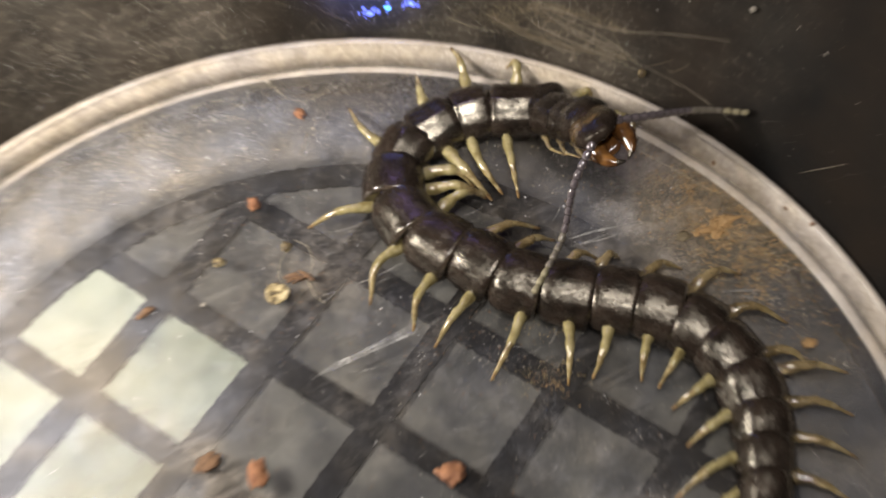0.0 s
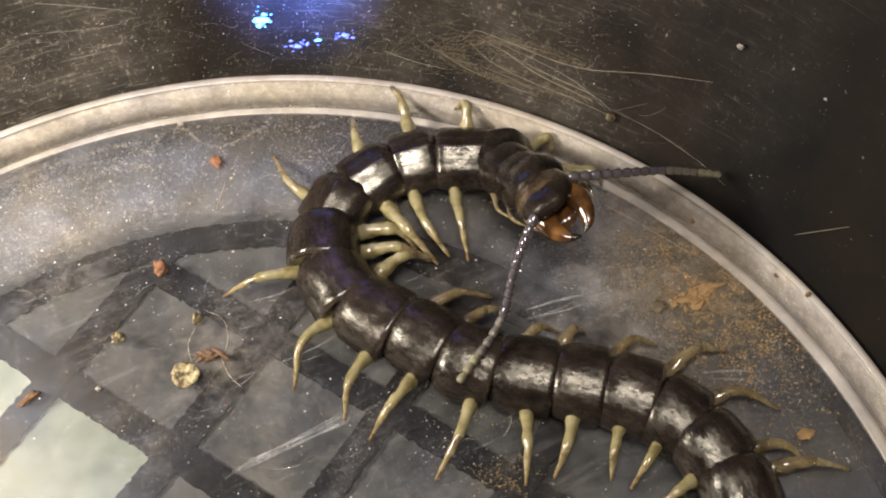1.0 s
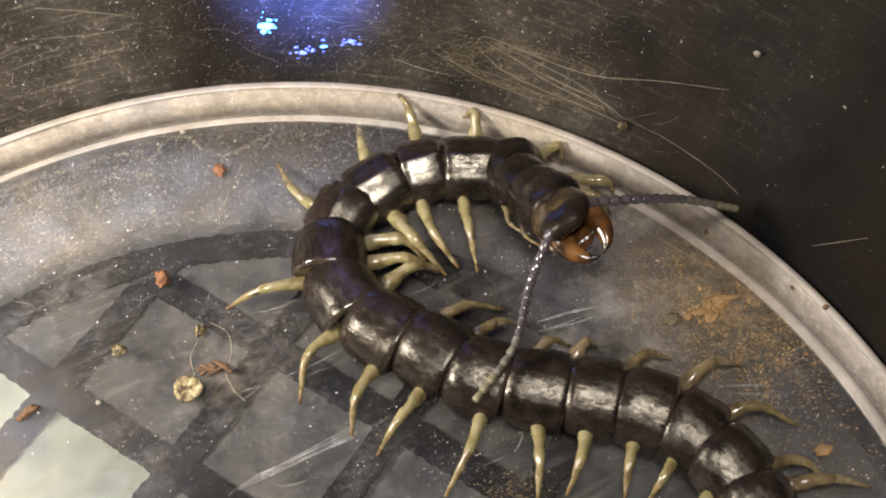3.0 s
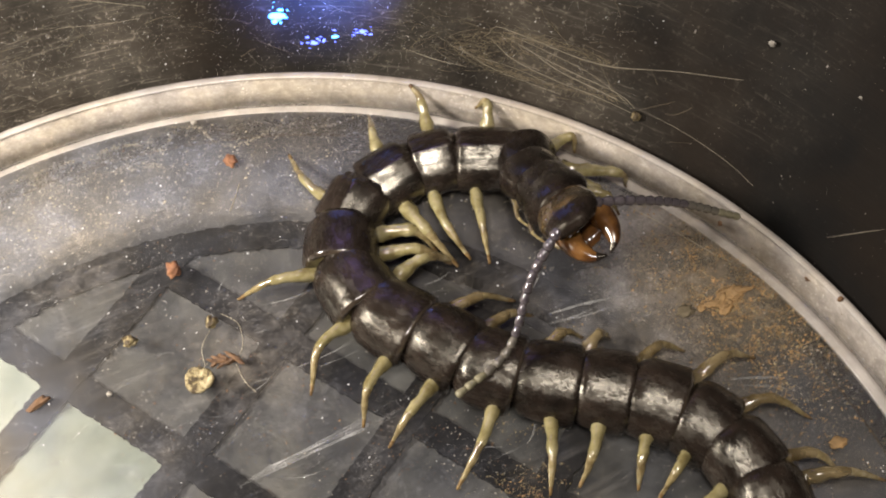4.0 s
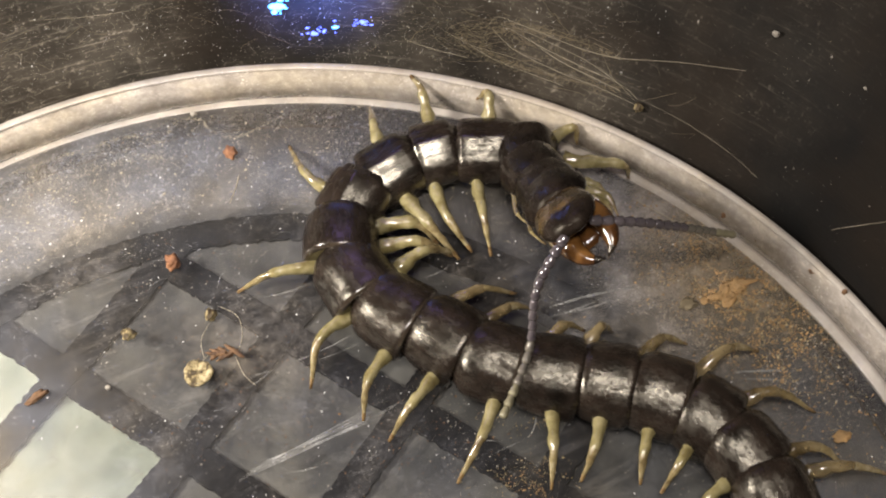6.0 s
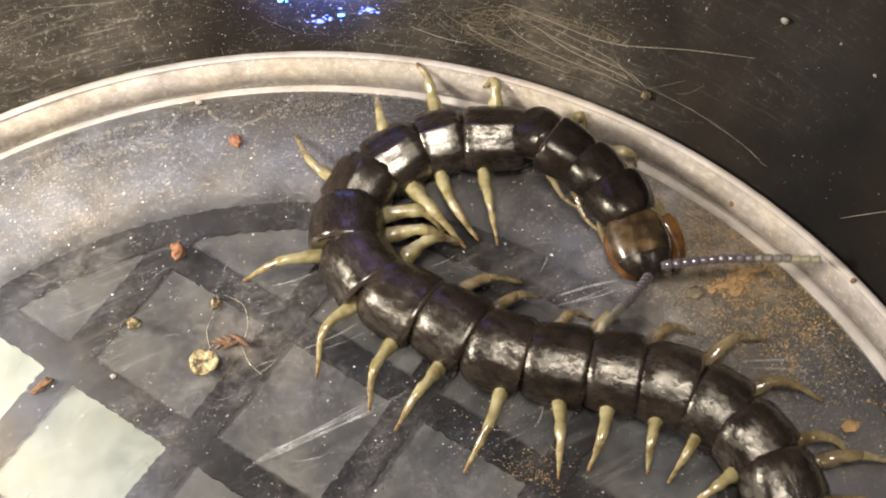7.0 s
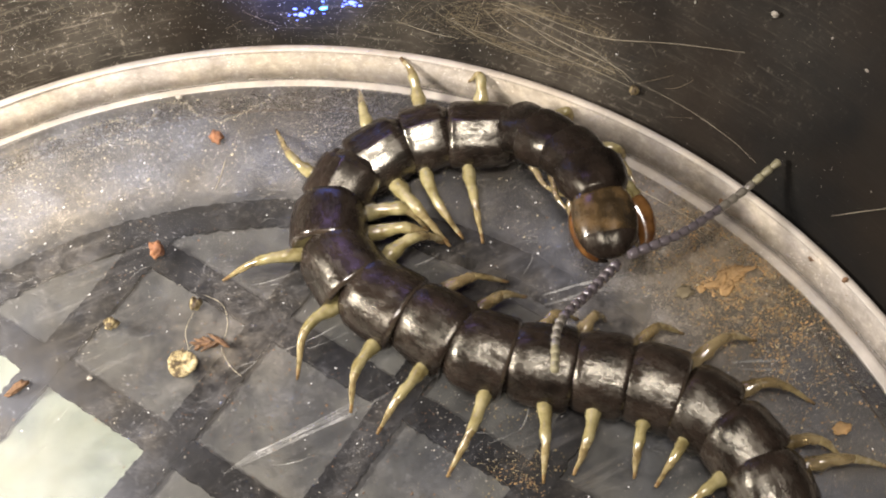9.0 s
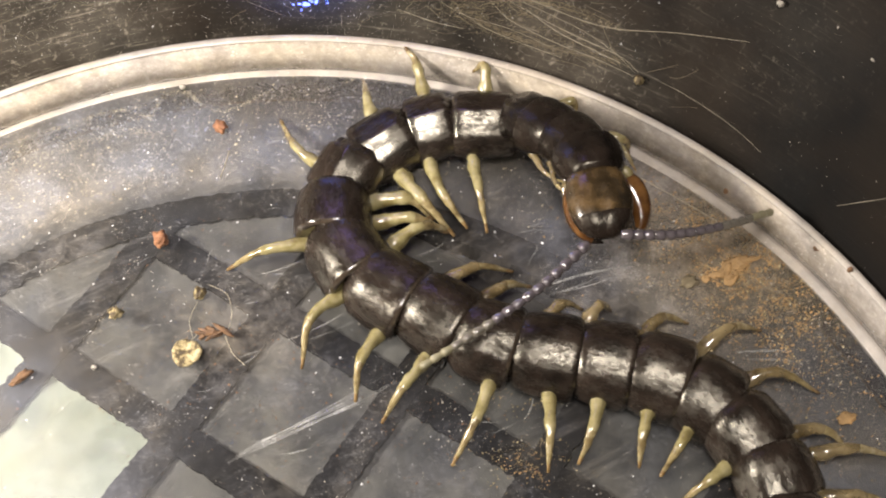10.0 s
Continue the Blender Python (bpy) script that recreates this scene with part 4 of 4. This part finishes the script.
planted_leg((14.9, 53.7, 3.2), (17.9, 56.1, 4.2), (22.2, 57.4, 0.4))
planted_leg((19.9, 49.7, 3.2), (24.8, 50.2, 4.2), (29.8, 51.2, 0.4))
planted_leg((25.7, 46.6, 3.2), (28.3, 47.5, 4.2), (32.0, 49.0, 0.4))
planted_leg((31.9, 44.7, 3.2), (35.4, 44.9, 4.2), (38.3, 45.7, 0.4))
planted_leg((38.1, 44.6, 3.2), (40.1, 44.7, 4.2), (41.8, 45.5, 0.4))
planted_leg((44.7, 42.9, 3.2), (47.4, 42.9, 4.2), (51.2, 43.6, 0.4))
planted_leg((52.0, 41.2, 3.2), (55.8, 41.5, 4.2), (60.0, 42.5, 0.4))
planted_leg((57.3, 36.9, 3.2), (60.7, 35.5, 4.2), (66.0, 34.0, 0.4))
planted_leg((61.4, 28.9, 3.2), (64.5, 28.3, 4.2), (68.5, 26.7, 0.4))
planted_leg((35.5, 74.4, 3.2), (38.0, 74.2, 5.2), (38.8, 73.3, 2.6))
planted_leg((40.2, 70.7, 3.2), (44.4, 69.4, 4.2), (45.8, 69.1, 0.4))
planted_leg((53.1, 23.8, 3.2), (51.2, 22.1, 4.2), (47.8, 20.3, 0.4))
planted_leg((55.2, 19.0, 3.2), (52.6, 16.4, 4.2), (49.4, 14.6, 0.4))
planted_leg((55.6, 13.8, 3.2), (52.0, 10.1, 4.2), (47.1, 6.7, 0.4))
planted_leg((55.8, 8.4, 3.2), (53.8, 5.6, 4.2), (51.4, 3.0, 0.4))
planted_leg((65.0, 26.4, 3.2), (68.0, 25.8, 4.2), (73.6, 25.8, 0.4))
planted_leg((64.8, 21.0, 3.2), (68.0, 20.1, 4.2), (73.4, 19.1, 0.4))
planted_leg((64.3, 15.8, 3.2), (67.6, 14.1, 4.2), (72.9, 12.7, 0.4))
planted_leg((63.3, 10.0, 3.2), (66.7, 7.9, 4.2), (71.5, 6.0, 0.4))


# ---- crumbs and dust ----
def lump_bm(size, flat, seed, detail=3):
    random.seed(seed)
    bm = bmesh.new()
    bmesh.ops.create_icosphere(bm, subdivisions=detail, radius=1)
    for v in bm.verts:
        n = noise.noise(v.co * 1.6 + Vector((seed * 3.1, 0, 0)))
        v.co *= 1 + 0.55 * n + 0.35 * noise.noise(v.co * 3.6 + Vector((0, seed * 1.7, 0)))
        v.co = Vector((v.co.x * size[0], v.co.y * size[1], v.co.z * flat)) * MM
    low = min(v.co.z for v in bm.verts)
    for v in bm.verts:
        v.co.z -= low
    return bm


def crumb(name, x, y, size, flat, mat, label, turn=0, seed=1, z=0.0):
    ob = new(name, finish(lump_bm(size, flat, seed), name, mat))
    ob.location = (x * MM, y * MM, z * MM)
    ob.rotation_euler = (0, 0, radians(turn))
    tagged(ob, label, "crumb")
    return ob


crumb("crumb", -15.3, 56.3, (0.95, 1.05), 0.7, M_ORANGE, "orange crumb on the dish floor", 0, 1)
crumb("crumb", -9.0, 74.1, (0.85, 1.0), 0.6, M_ORANGE, "orange-brown crumb on the dish floor", 40, 2)
crumb("crumb", -9.6, 48.5, (0.75, 0.85), 0.6, M_SEED, "pale yellow crumb on the dish floor", 0, 3)
crumb("crumb", -20.0, 45.9, (0.85, 0.85), 0.4, M_SEED, "pale tan crumb on the dish floor", 0, 4)
crumb("wood_chip", -30.4, 37.2, (1.5, 0.5), 0.4, M_WOODBIT, "small brown wood chip on the dish floor", 38, 5)
random.seed(31)
for k in range(9):
    crumb("wood_chip", -7.4 + random.gauss(0, 0.8), 42.9 + random.gauss(0, 0.45), (random.uniform(0.5, 1.5), random.uniform(0.15, 0.4)), random.uniform(0.2, 0.45), M_WOODBIT,
          "splintered reddish brown wood chip", random.gauss(5, 30), 60 + k)
for k in range(11):
    a = random.gauss(0, 1.8)
    crumb("mud_patch", 57.6 + a, 51.4 + 0.4 * a + random.gauss(0, 0.5), (random.uniform(0.5, 1.5), random.uniform(0.3, 0.8)), random.uniform(0.1, 0.2), M_MUD,
          "smear of dried orange mud on the dish floor", random.uniform(0, 90), 80 + k)
crumb("mud_patch", 52.0, 49.6, (1.2, 0.8), 0.08, M_PALE_MUD, "pale tan smear on the dish floor", 10, 73)
crumb("mud_patch", 68.8, 30.8, (1.1, 0.7), 0.12, M_MUD, "smear of dried orange mud on the dish floor", 30, 74)
crumb("crumb", -14.8, 81.0, (0.45, 0.4), 0.3, M_DUST, "white grain by the dish wall", 0, 8)
crumb("crumb", -21.7, 38.5, (0.3, 0.3), 0.25, M_DUST, "white grain on the dish floor", 0, 9)
crumb("crumb", -18.5, 12.9, (1.8, 1.2), 0.5, M_WOODBIT, "brown crumb on the dish floor", 30, 10)
crumb("crumb", -11.5, 11.2, (1.4, 2.2), 0.5, M_ORANGE, "orange-brown crumb on the dish floor", 10, 11)
crumb("crumb", 16.1, 10.9, (1.6, 1.9), 0.4, M_ORANGE, "orange-brown crumb on the dish floor", 70, 12)


def seed_disc():
    """A flat round seed skin with a dimpled, ribbed face."""
    bm = bmesh.new()
    rings = []
    for u, z in ((0.15, 0.22), (0.4, 0.32), (0.62, 0.24), (0.85, 0.40), (1.0, 0.28), (1.0, 0.1), (0.8, 0.0)):
        ring = []
        for k in range(28):
            a = 2 * math.pi * k / 28
            r = 1.85 * u * (1 + 0.06 * math.sin(3 * a + 1) + 0.03 * math.sin(9 * a))
            ring.append((r * math.cos(a) * MM, r * math.sin(a) * MM, (z + 0.10 * math.sin(7 * a) * (0.3 < u < 0.9)) * MM))
        rings.append(ring)
    loft(bm, rings)
    ob = new("seed_skin", finish(bm, "seed_skin", M_SEED))
    ob.location = (-10.6 * MM, 40.4 * MM, 0)
    tagged(ob, "round mottled tan seed skin on the dish floor", "seed skin")


seed_disc()


def scatter(name, places, mat, label, category, sizes):
    """Many tiny flakes in one mesh."""
    verts, faces = [], []
    for (x, y, z), n in places:
        s = random.uniform(*sizes) * random.choice((1, 1, 1, 1.8))
        n = n.normalized()
        u = n.orthogonal().normalized()
        v = n.cross(u)
        a0 = random.uniform(0, 6.28)
        base = len(verts)
        c = Vector((x, y, z))
        stretch = random.uniform(0.4, 1.0)
        for k in range(5):
            a = a0 + k * 1.2566
            q = c + (u * math.cos(a) + v * math.sin(a) * stretch) * s * random.uniform(0.6, 1.1)
            verts.append(q * MM)
        verts.append((c + n * s * 0.5) * MM)
        for k in range(5):
            faces.append((base + k, base + (k + 1) % 5, base + 5))
    me = bpy.data.meshes.new(name)
    me.from_pydata([tuple(v) for v in verts], [], faces)
    me.materials.append(mat)
    ob = new(name, me)
    tagged(ob, label, category, kind="stuff")
    return ob


random.seed(11)


def on_floor(n, test=None):
    out = []
    while len(out) < n:
        r, a = 83 * math.sqrt(random.random()), random.uniform(0, 2 * math.pi)
        p = Vector((r * math.cos(a), r * math.sin(a), 0))
        if test is None or test(p) > random.random():
            out.append((p, up))
    return out


def dust_density(p):
    d = 0.5 + 0.5 * noise.noise(Vector((p.x, p.y, 0)) * 0.07)
    return max(0.04, d * d * (0.4 + 0.9 * (p.length > 66))) * (0.3 if p.x < 20 and p.y < 52 else 1.0)


def blob(cx, cy, sx, sy, n, turn=0.0):
    out = []
    for _ in range(n):
        a, b = random.gauss(0, sx), random.gauss(0, sy)
        p = Vector((cx + a * math.cos(turn) - b * math.sin(turn), cy + a * math.sin(turn) + b * math.cos(turn), 0))
        clump = noise.noise(p * 0.42) + 0.7 * noise.noise(p * 1.1 + Vector((7, 0, 0)))
        if p.length < 83 and clump > random.uniform(-0.35, 0.35):
            out.append((p, up))
    return out


def on_wall(n):
    out = []
    while len(out) < n:
        a, z = random.uniform(0.3, 2.6), random.uniform(5, 60)
        d = noise.noise(Vector((a * 3, z * 0.12, 4))) * 0.5 + 0.5
        if d * d * (0.10 if a < 1.05 else 1.0) < random.random():
            continue
        r = wall_radius(z) - 0.03
        out.append((Vector((r * math.cos(a), r * math.sin(a), z)), Vector((-math.cos(a), -math.sin(a), 0.37))))
    return out


scatter("floor_dust", on_floor(18000, dust_density), M_DUST, "pale dust grains over the dish floor", "dust", (0.03, 0.09))
scatter("mud_flakes", blob(61, 47, 3.6, 5.5, 4800, 0.5) + blob(58, 51.5, 3.2, 1.5, 1900, 0.35) + blob(55, 58, 6, 3, 1200, -0.6) + blob(52, 56, 3.5, 3.5, 420) + blob(66, 31, 5, 5, 700) + blob(31, 25, 2.2, 1.2, 260)
        + blob(60, 40, 7, 4, 900) + blob(56, 61, 5, 4, 700) + blob(48, 58, 7, 5, 400), M_MUD, "flakes of dried ochre mud on the dish floor", "mud", (0.022, 0.12))
scatter("brown_grit", blob(-7, 44, 4, 3, 160) + blob(-13, 56, 6, 3, 120) + blob(-4, 34, 9, 5, 500) + blob(20, 31, 10, 5, 500) + on_floor(900), M_WOODBIT, "fine brown grit on the dish floor", "grit", (0.04, 0.12))
scatter("pale_grit", blob(61, 47, 4.5, 6.5, 4200, 0.5) + blob(30, 26, 4, 1.6, 500) + blob(29, 33, 2.5, 1, 220) + blob(56, 55, 9, 10, 2600) + blob(64, 36, 6, 8, 900), M_SEED, "pale straw-coloured grit strewn beside the centipede", "grit", (0.03, 0.11))
TIDE = [(-39, 71.5), (-35, 73.2), (-30, 75.2), (-25, 77.0), (-22, 77.3), (-19, 76.4), (-17, 80.0), (-14, 80.2), (-12, 78.2), (-9, 77.0), (-6, 78.3), (-3, 80.2)]


def tide_line(points, n, spread):
    """Grains left along the shore of dried water, in short broken runs."""
    curve = bezier([Vector((x, y, 0)) for x, y in points], 160)
    out = []
    while len(out) < n:
        u = random.random()
        p = curve[min(159, int(u * 160))] + Vector((random.gauss(0, spread), random.gauss(0, spread), 0))
        if noise.noise(Vector((u * 14, 3, 0))) + 0.35 > random.uniform(-0.4, 0.6):
            out.append((p, up))
    return out


scatter("tide_line", tide_line(TIDE, 900, 0.17) + tide_line([(x * 0.97 + 1, y * 0.955) for x, y in TIDE[:6]], 500, 0.4) + blob(-21, 76, 1.2, 0.8, 160) + blob(-4, 78, 1.6, 0.9, 140),
        M_FIBRE, "thin broken line of tan scum dried on the dish floor", "dried scum", (0.02, 0.08))
scatter("white_grains_and_glints", on_floor(520) + blob(24, 58, 24, 12, 260) + blob(-25, 62, 14, 9, 240), M_SALT, "tiny white grains and imitated wet glints on the dish floor", "grains", (0.05, 0.13))
scatter("wall_dust", on_wall(17000), M_DUST, "pale dust clinging to the bucket wall", "dust", (0.018, 0.062))


def wall_blob(deg, z, sd, sz, n):
    out = []
    for _ in range(n):
        a, h = radians(random.gauss(deg, sd)), max(6.5, random.gauss(z, sz))
        r = wall_radius(h) - 0.03
        out.append((Vector((r * math.cos(a), r * math.sin(a), h)), Vector((-math.cos(a), -math.sin(a), 0.37))))
    return out


def swirl(n):
    """Grains along an oval smear on the wall."""
    out = []
    for _ in range(n):
        a = random.uniform(-2.6, 2.4)
        k = random.gauss(1.0, 0.14)
        deg, h = 66.5 + 7.6 * k * math.cos(a), max(7.2, 11.8 + 3.0 * k * math.sin(a) - 0.10 * 7.6 * math.cos(a))
        r = wall_radius(h) - 0.03
        out.append((Vector((r * math.cos(radians(deg)), r * math.sin(radians(deg)), h)), Vector((-math.cos(radians(deg)), -math.sin(radians(deg)), 0.37))))
    return out


scatter("wall_mud", swirl(3200) + wall_blob(66, 12, 4, 1.4, 700) + wall_blob(75, 10, 4, 1.5, 350) + wall_blob(108, 16, 8, 4, 500) + wall_blob(50, 24, 8, 8, 60),
        M_PALE_MUD, "specks of dried mud on the bucket wall", "mud", (0.02, 0.085))


def rim_specks():
    out = []
    for _ in range(420):
        a, z = random.uniform(0, 2 * math.pi), random.uniform(0.6, 5.2)
        r = 84.2 + 0.13 * z
        out.append((Vector((r * math.cos(a), r * math.sin(a), z)), Vector((-math.cos(a), -math.sin(a), 0.2))))
    return out


def far_wall(n):
    """Places on the far side of the bucket wall, thicker in drifts."""
    out = []
    while len(out) < n:
        deg, z = random.uniform(58, 140), random.uniform(7, 42)
        if noise.noise(Vector((deg * 0.09, z * 0.16, 2))) + 0.3 < random.uniform(-0.5, 0.6) or deg < 70 and random.random() < 0.6:
            continue
        a, r = radians(deg), wall_radius(z) - 0.04
        out.append((Vector((r * math.cos(a), r * math.sin(a), z)), Vector((-math.cos(a), -math.sin(a), 0.37))))
    return out


def drifted(n):
    """Crumbs over the outer part of the dish floor, away from the grid."""
    out = []
    while len(out) < n:
        r, a = random.uniform(66, 83), radians(random.uniform(60, 150))
        p = Vector((r * math.cos(a), r * math.sin(a), 0))
        if noise.noise(p * 0.16) + 0.2 > random.uniform(-0.4, 0.5):
            out.append((p, up))
    return out


scatter("wall_specks", far_wall(1500), M_SALT, "bright specks of lint and grit on the bucket wall", "grit", (0.03, 0.085))
scatter("pale_crumbs", drifted(900) + blob(-33, 66, 7, 4, 300), M_FIBRE, "pale tan crumbs strewn round the edge of the dish floor", "crumbs", (0.05, 0.15))
scatter("rim_flecks", [(p + Vector((0.3, -0.3, 0)), n) for p, n in rim_specks()], M_SALT, "white flecks stuck to the dish wall", "grit", (0.03, 0.11))
scatter("rim_grit", rim_specks(), M_WOODBIT, "brown grit stuck to the dish wall", "grit", (0.05, 0.2))


def hair_tangle():
    """Short fine hairs and plant fibres strewn over the bucket wall."""
    random.seed(77)
    bm = bmesh.new()
    for _ in range(300):
        deg, z = (random.gauss(72, 7), random.gauss(11.5, 2.4)) if random.random() < 0.35 else (random.uniform(60, 135), random.uniform(8, 40))
        z = max(z, 7.5)
        slope = random.gauss(-0.05, 0.5)
        n, reach, bend = 7, random.uniform(0.6, 3.2), random.gauss(0, 0.35)
        pts = []
        for i in range(n):
            u = i / (n - 1) - 0.5
            pts.append(on_wall_point(deg + reach * u, max(7, z + slope * reach * u * 1.6 + bend * (u * u * 4 - 1)), 0.06))
        tube(bm, pts, [random.uniform(0.012, 0.032) * MM] * n, 3)
    for _ in range(14):
        a0, sweep, k = random.uniform(-2.8, 1.6), random.uniform(0.5, 1.7), random.gauss(1.0, 0.16)
        pts = []
        for i in range(12):
            a = a0 + sweep * i / 11
            pts.append(on_wall_point(66.5 + 7.6 * k * math.cos(a), max(7.2, 11.8 + 3.0 * k * math.sin(a) - 0.76 * math.cos(a)), 0.07))
        tube(bm, pts, [random.uniform(0.012, 0.035) * MM] * 12, 3)
    ob = new("hairs", finish(bm, "hairs", M_PALE_MUD))
    tagged(ob, "fine pale hairs and fibres strewn over the bucket wall", "hairs", kind="stuff")


def on_wall_point(deg, z, off=0.12):
    a = radians(deg)
    r = wall_radius(z) - off
    return Vector((r * math.cos(a), r * math.sin(a), z)) * MM


def fibre(points, thick=0.07, label="pale plant fibre stuck to the bucket wall"):
    bm = bmesh.new()
    c = bezier([on_wall_point(*p) for p in points], 40)
    tube(bm, c, [thick * 0.42 * MM * (0.5 + 0.5 * math.sin(math.pi * (i + 2) / 44)) for i in range(40)], 5)
    ob = new("fibre", finish(bm, "fibre", M_FIBRE))
    tagged(ob, label, "fibre", group="fibres on the bucket wall")


fibre([(72.5, 13.5), (71.8, 15.0), (69, 14.6), (64.5, 14.0), (61, 14.6), (56, 17.5), (50.6, 20.8)], 0.08)
fibre([(72, 13.0), (70, 11.0), (66, 9.8), (62, 9.6), (58.4, 9.4)], 0.09)
fibre([(71.5, 14.2), (68, 12.6), (64, 11.6), (60, 11.2), (58.2, 10.2)], 0.08)
fibre([(70.8, 14.4), (67, 13.4), (63.5, 12.6), (60.6, 11.4), (58.5, 9.9)], 0.06)
fibre([(69, 13.2), (66, 11.4), (62, 10.6), (60, 10.4)], 0.10)
fibre([(75, 11), (72, 9.0), (68, 8.2), (65, 8.0)], 0.07)
fibre([(77, 12), (74, 10.2), (70, 9.8), (66, 9.0)], 0.05)
fibre([(80, 9.5), (77, 8.5), (74, 8.3)], 0.08)
fibre([(57, 10.4), (53.4, 10.3), (49, 9.8), (46.0, 9.0)], 0.05)
fibre([(38.4, 9.7), (36.6, 13.0), (35.0, 16.0)], 0.08)
fibre([(110, 20.6), (106, 18.4), (102.4, 16.5)], 0.09)
fibre([(112, 17), (107, 15.4), (103, 15)], 0.05)
crumb("crumb", 46.4, 73.8, (0.6, 0.5), 0.6, M_SEED, "pale grain caught on the bucket wall", 0, 21, 9.3)
crumb("crumb", 60.8, 71.4, (0.45, 0.25), 0.4, M_DUST, "pale flake on the bucket wall", -30, 22, 27)


def floor_fibre(points, thick=0.045):
    bm = bmesh.new()
    c = bezier([vmm((x, y, 0.08)) for x, y in points], 30)
    tube(bm, c, [thick * MM] * 30, 4)
    ob = new("fibre", finish(bm, "fibre", M_FIBRE))
    tagged(ob, "thin pale hair lying on the dish floor", "fibre", group="fibres on the dish floor")


floor_fibre([(-10.5, 41.8), (-8.6, 43.6), (-6.2, 43.2), (-5.4, 45.5), (-6.2, 48.5), (-8.6, 50.0)])
floor_fibre([(-10.0, 42.4), (-10.6, 45.0), (-9.8, 47.6)])
floor_fibre([(-6.0, 42.6), (-4.8, 40.2), (-3.2, 38.6)])
floor_fibre([(-8.5, 66.0), (-7.9, 68.5), (-7.6, 70.5)], 0.07)
floor_fibre([(46.0, 66.0), (51.0, 62.5), (57.0, 58.0)], 0.06)


for x, y, z, sx, sy, turn, k in ((57.8, 61.8, 1.9, 0.75, 0.3, 30, 41), (67.4, 51.6, 4.2, 0.55, 0.35, 0, 42), (70.4, 47.7, 5.6, 0.4, 0.4, 0, 43),
                                 (-35.0, 77.4, 4.6, 1.1, 0.45, 20, 44), (31.6, 78.6, 3.3, 0.4, 0.3, 0, 45), (-0.6, 85.0, 5.3, 0.3, 0.2, 0, 46)):
    crumb("crumb", x, y, (sx, sy), 0.35, M_WOODBIT, "dark brown crumb stuck to the dish wall", turn, k, z)
for x, y, z, sx, turn, k in ((52.6, 76.7, 23.4, 0.20, 60, 51), (66.7, 67.2, 27.9, 0.12, 0, 52), (70.2, 63.2, 27.0, 0.24, -45, 53), (74.4, 56.5, 24.0, 0.12, 10, 54)):
    crumb("crumb", x, y, (sx, 0.10), 0.2, M_DUST, "pale flake on the bucket wall", turn, k, z)


def led_reflections():
    """Made-up strip and loose glowing beads that imitate LED reflections in the bucket wall."""
    root = new("led_reflections")
    root.matrix_basis = Matrix.Translation(on_wall_point(88, 24, 0))
    tagged(root, "glowing blue and violet beads imitating LED reflections in the bucket wall", "light strip")
    base = root.matrix_basis.inverted()
    random.seed(8)

    def on(deg, z, off):
        return base @ on_wall_point(deg, z, off)
    bm = bmesh.new()
    loft(bm, [[on(d, z, o) for z, o in ((20.3, -0.1), (20.3, 0.5), (23.5, 0.5), (23.5, -0.1))] for d in range(80, 97)])
    part("backing", bm, M_BAR, root, "made-up black backing behind the upper glints", smooth=False)
    beads = [(82.5 + 2.5 * k, 21.5, M_DIM_VIOLET, 0.9) for k in range(6)]
    beads += [(91.2, 13.3, M_BLUE, 0.62), (91.5, 12.5, M_BLUE, 0.34), (90.9, 14.1, M_BLUE, 0.30), (88.1, 9.3, M_VIOLET, 0.36), (86.2, 10.3, M_BLUE, 0.32), (83.7, 11.3, M_VIOLET, 0.40)]
    beads += [(random.gauss(91.2, 0.5), random.gauss(13.0, 0.9), M_BLUE, random.uniform(0.07, 0.17)) for _ in range(12)]
    beads += [(random.gauss(87.6, 0.9), random.gauss(9.6, 0.6), M_VIOLET, random.uniform(0.07, 0.2)) for _ in range(14)]
    beads += [(random.gauss(84.2, 0.8), random.gauss(11.0, 0.5), M_VIOLET, random.uniform(0.06, 0.18)) for _ in range(12)]
    for deg, z, mat, s in beads:
        bm = bmesh.new()
        bmesh.ops.create_icosphere(bm, subdivisions=2, radius=s * MM)
        wide, tall = (1.0, 1.0) if z > 20 else (random.uniform(1.0, 1.9), random.uniform(0.5, 1.2))
        for v in bm.verts:
            k = 1 + 0.45 * noise.noise(v.co * 2600 + Vector((deg, z, 0)))
            v.co = Vector((v.co.x * wide * k, v.co.y * 0.6, v.co.z * tall * k))
        ob = part("led_glint", bm, mat, root)
        ob.location = on(deg, z, 0.5 if z > 20 else 0.1)


build_table()
build_bucket()
build_grid()
dish = build_dish()
build_scratches(dish)
led_reflections()
hair_tangle()


def motions():
    times = [k * 0.2 for k in range(51)]
    poses = [front_poses(t) for t in times]
    for i, ob in enumerate((*front, head)):
        walk(ob, [(t, p[i]) for t, p in zip(times, poses)])
    # the claws hang open under the raised head, then fold up beside it
    for side, ob in claws:
        spread = pose(3.6 * MM, 0.5 * MM, -1.5 * MM, 0, 42, 4)
        folded = pose(1.4 * MM, (2.2 if side > 0 else -0.5) * MM, -1.9 * MM, 0, 10, 8 if side > 0 else 4)
        walk(ob, [(0.0, spread), (6.2, spread), (6.7, folded), (10.0, folded)])
    for rows, pieces in ((FEELER_1, feelers[0]), (FEELER_2, feelers[1])):
        shape = [feeler_poses(rows, t) for t in times]
        for k, ob in enumerate(pieces):
            if k == 0:
                walk(ob, [(t, s[0]) for t, s in zip(times, shape)])
            else:
                walk(ob, [(t, s[0].inverted() @ s[k]) for t, s in zip(times, shape)])


motions()
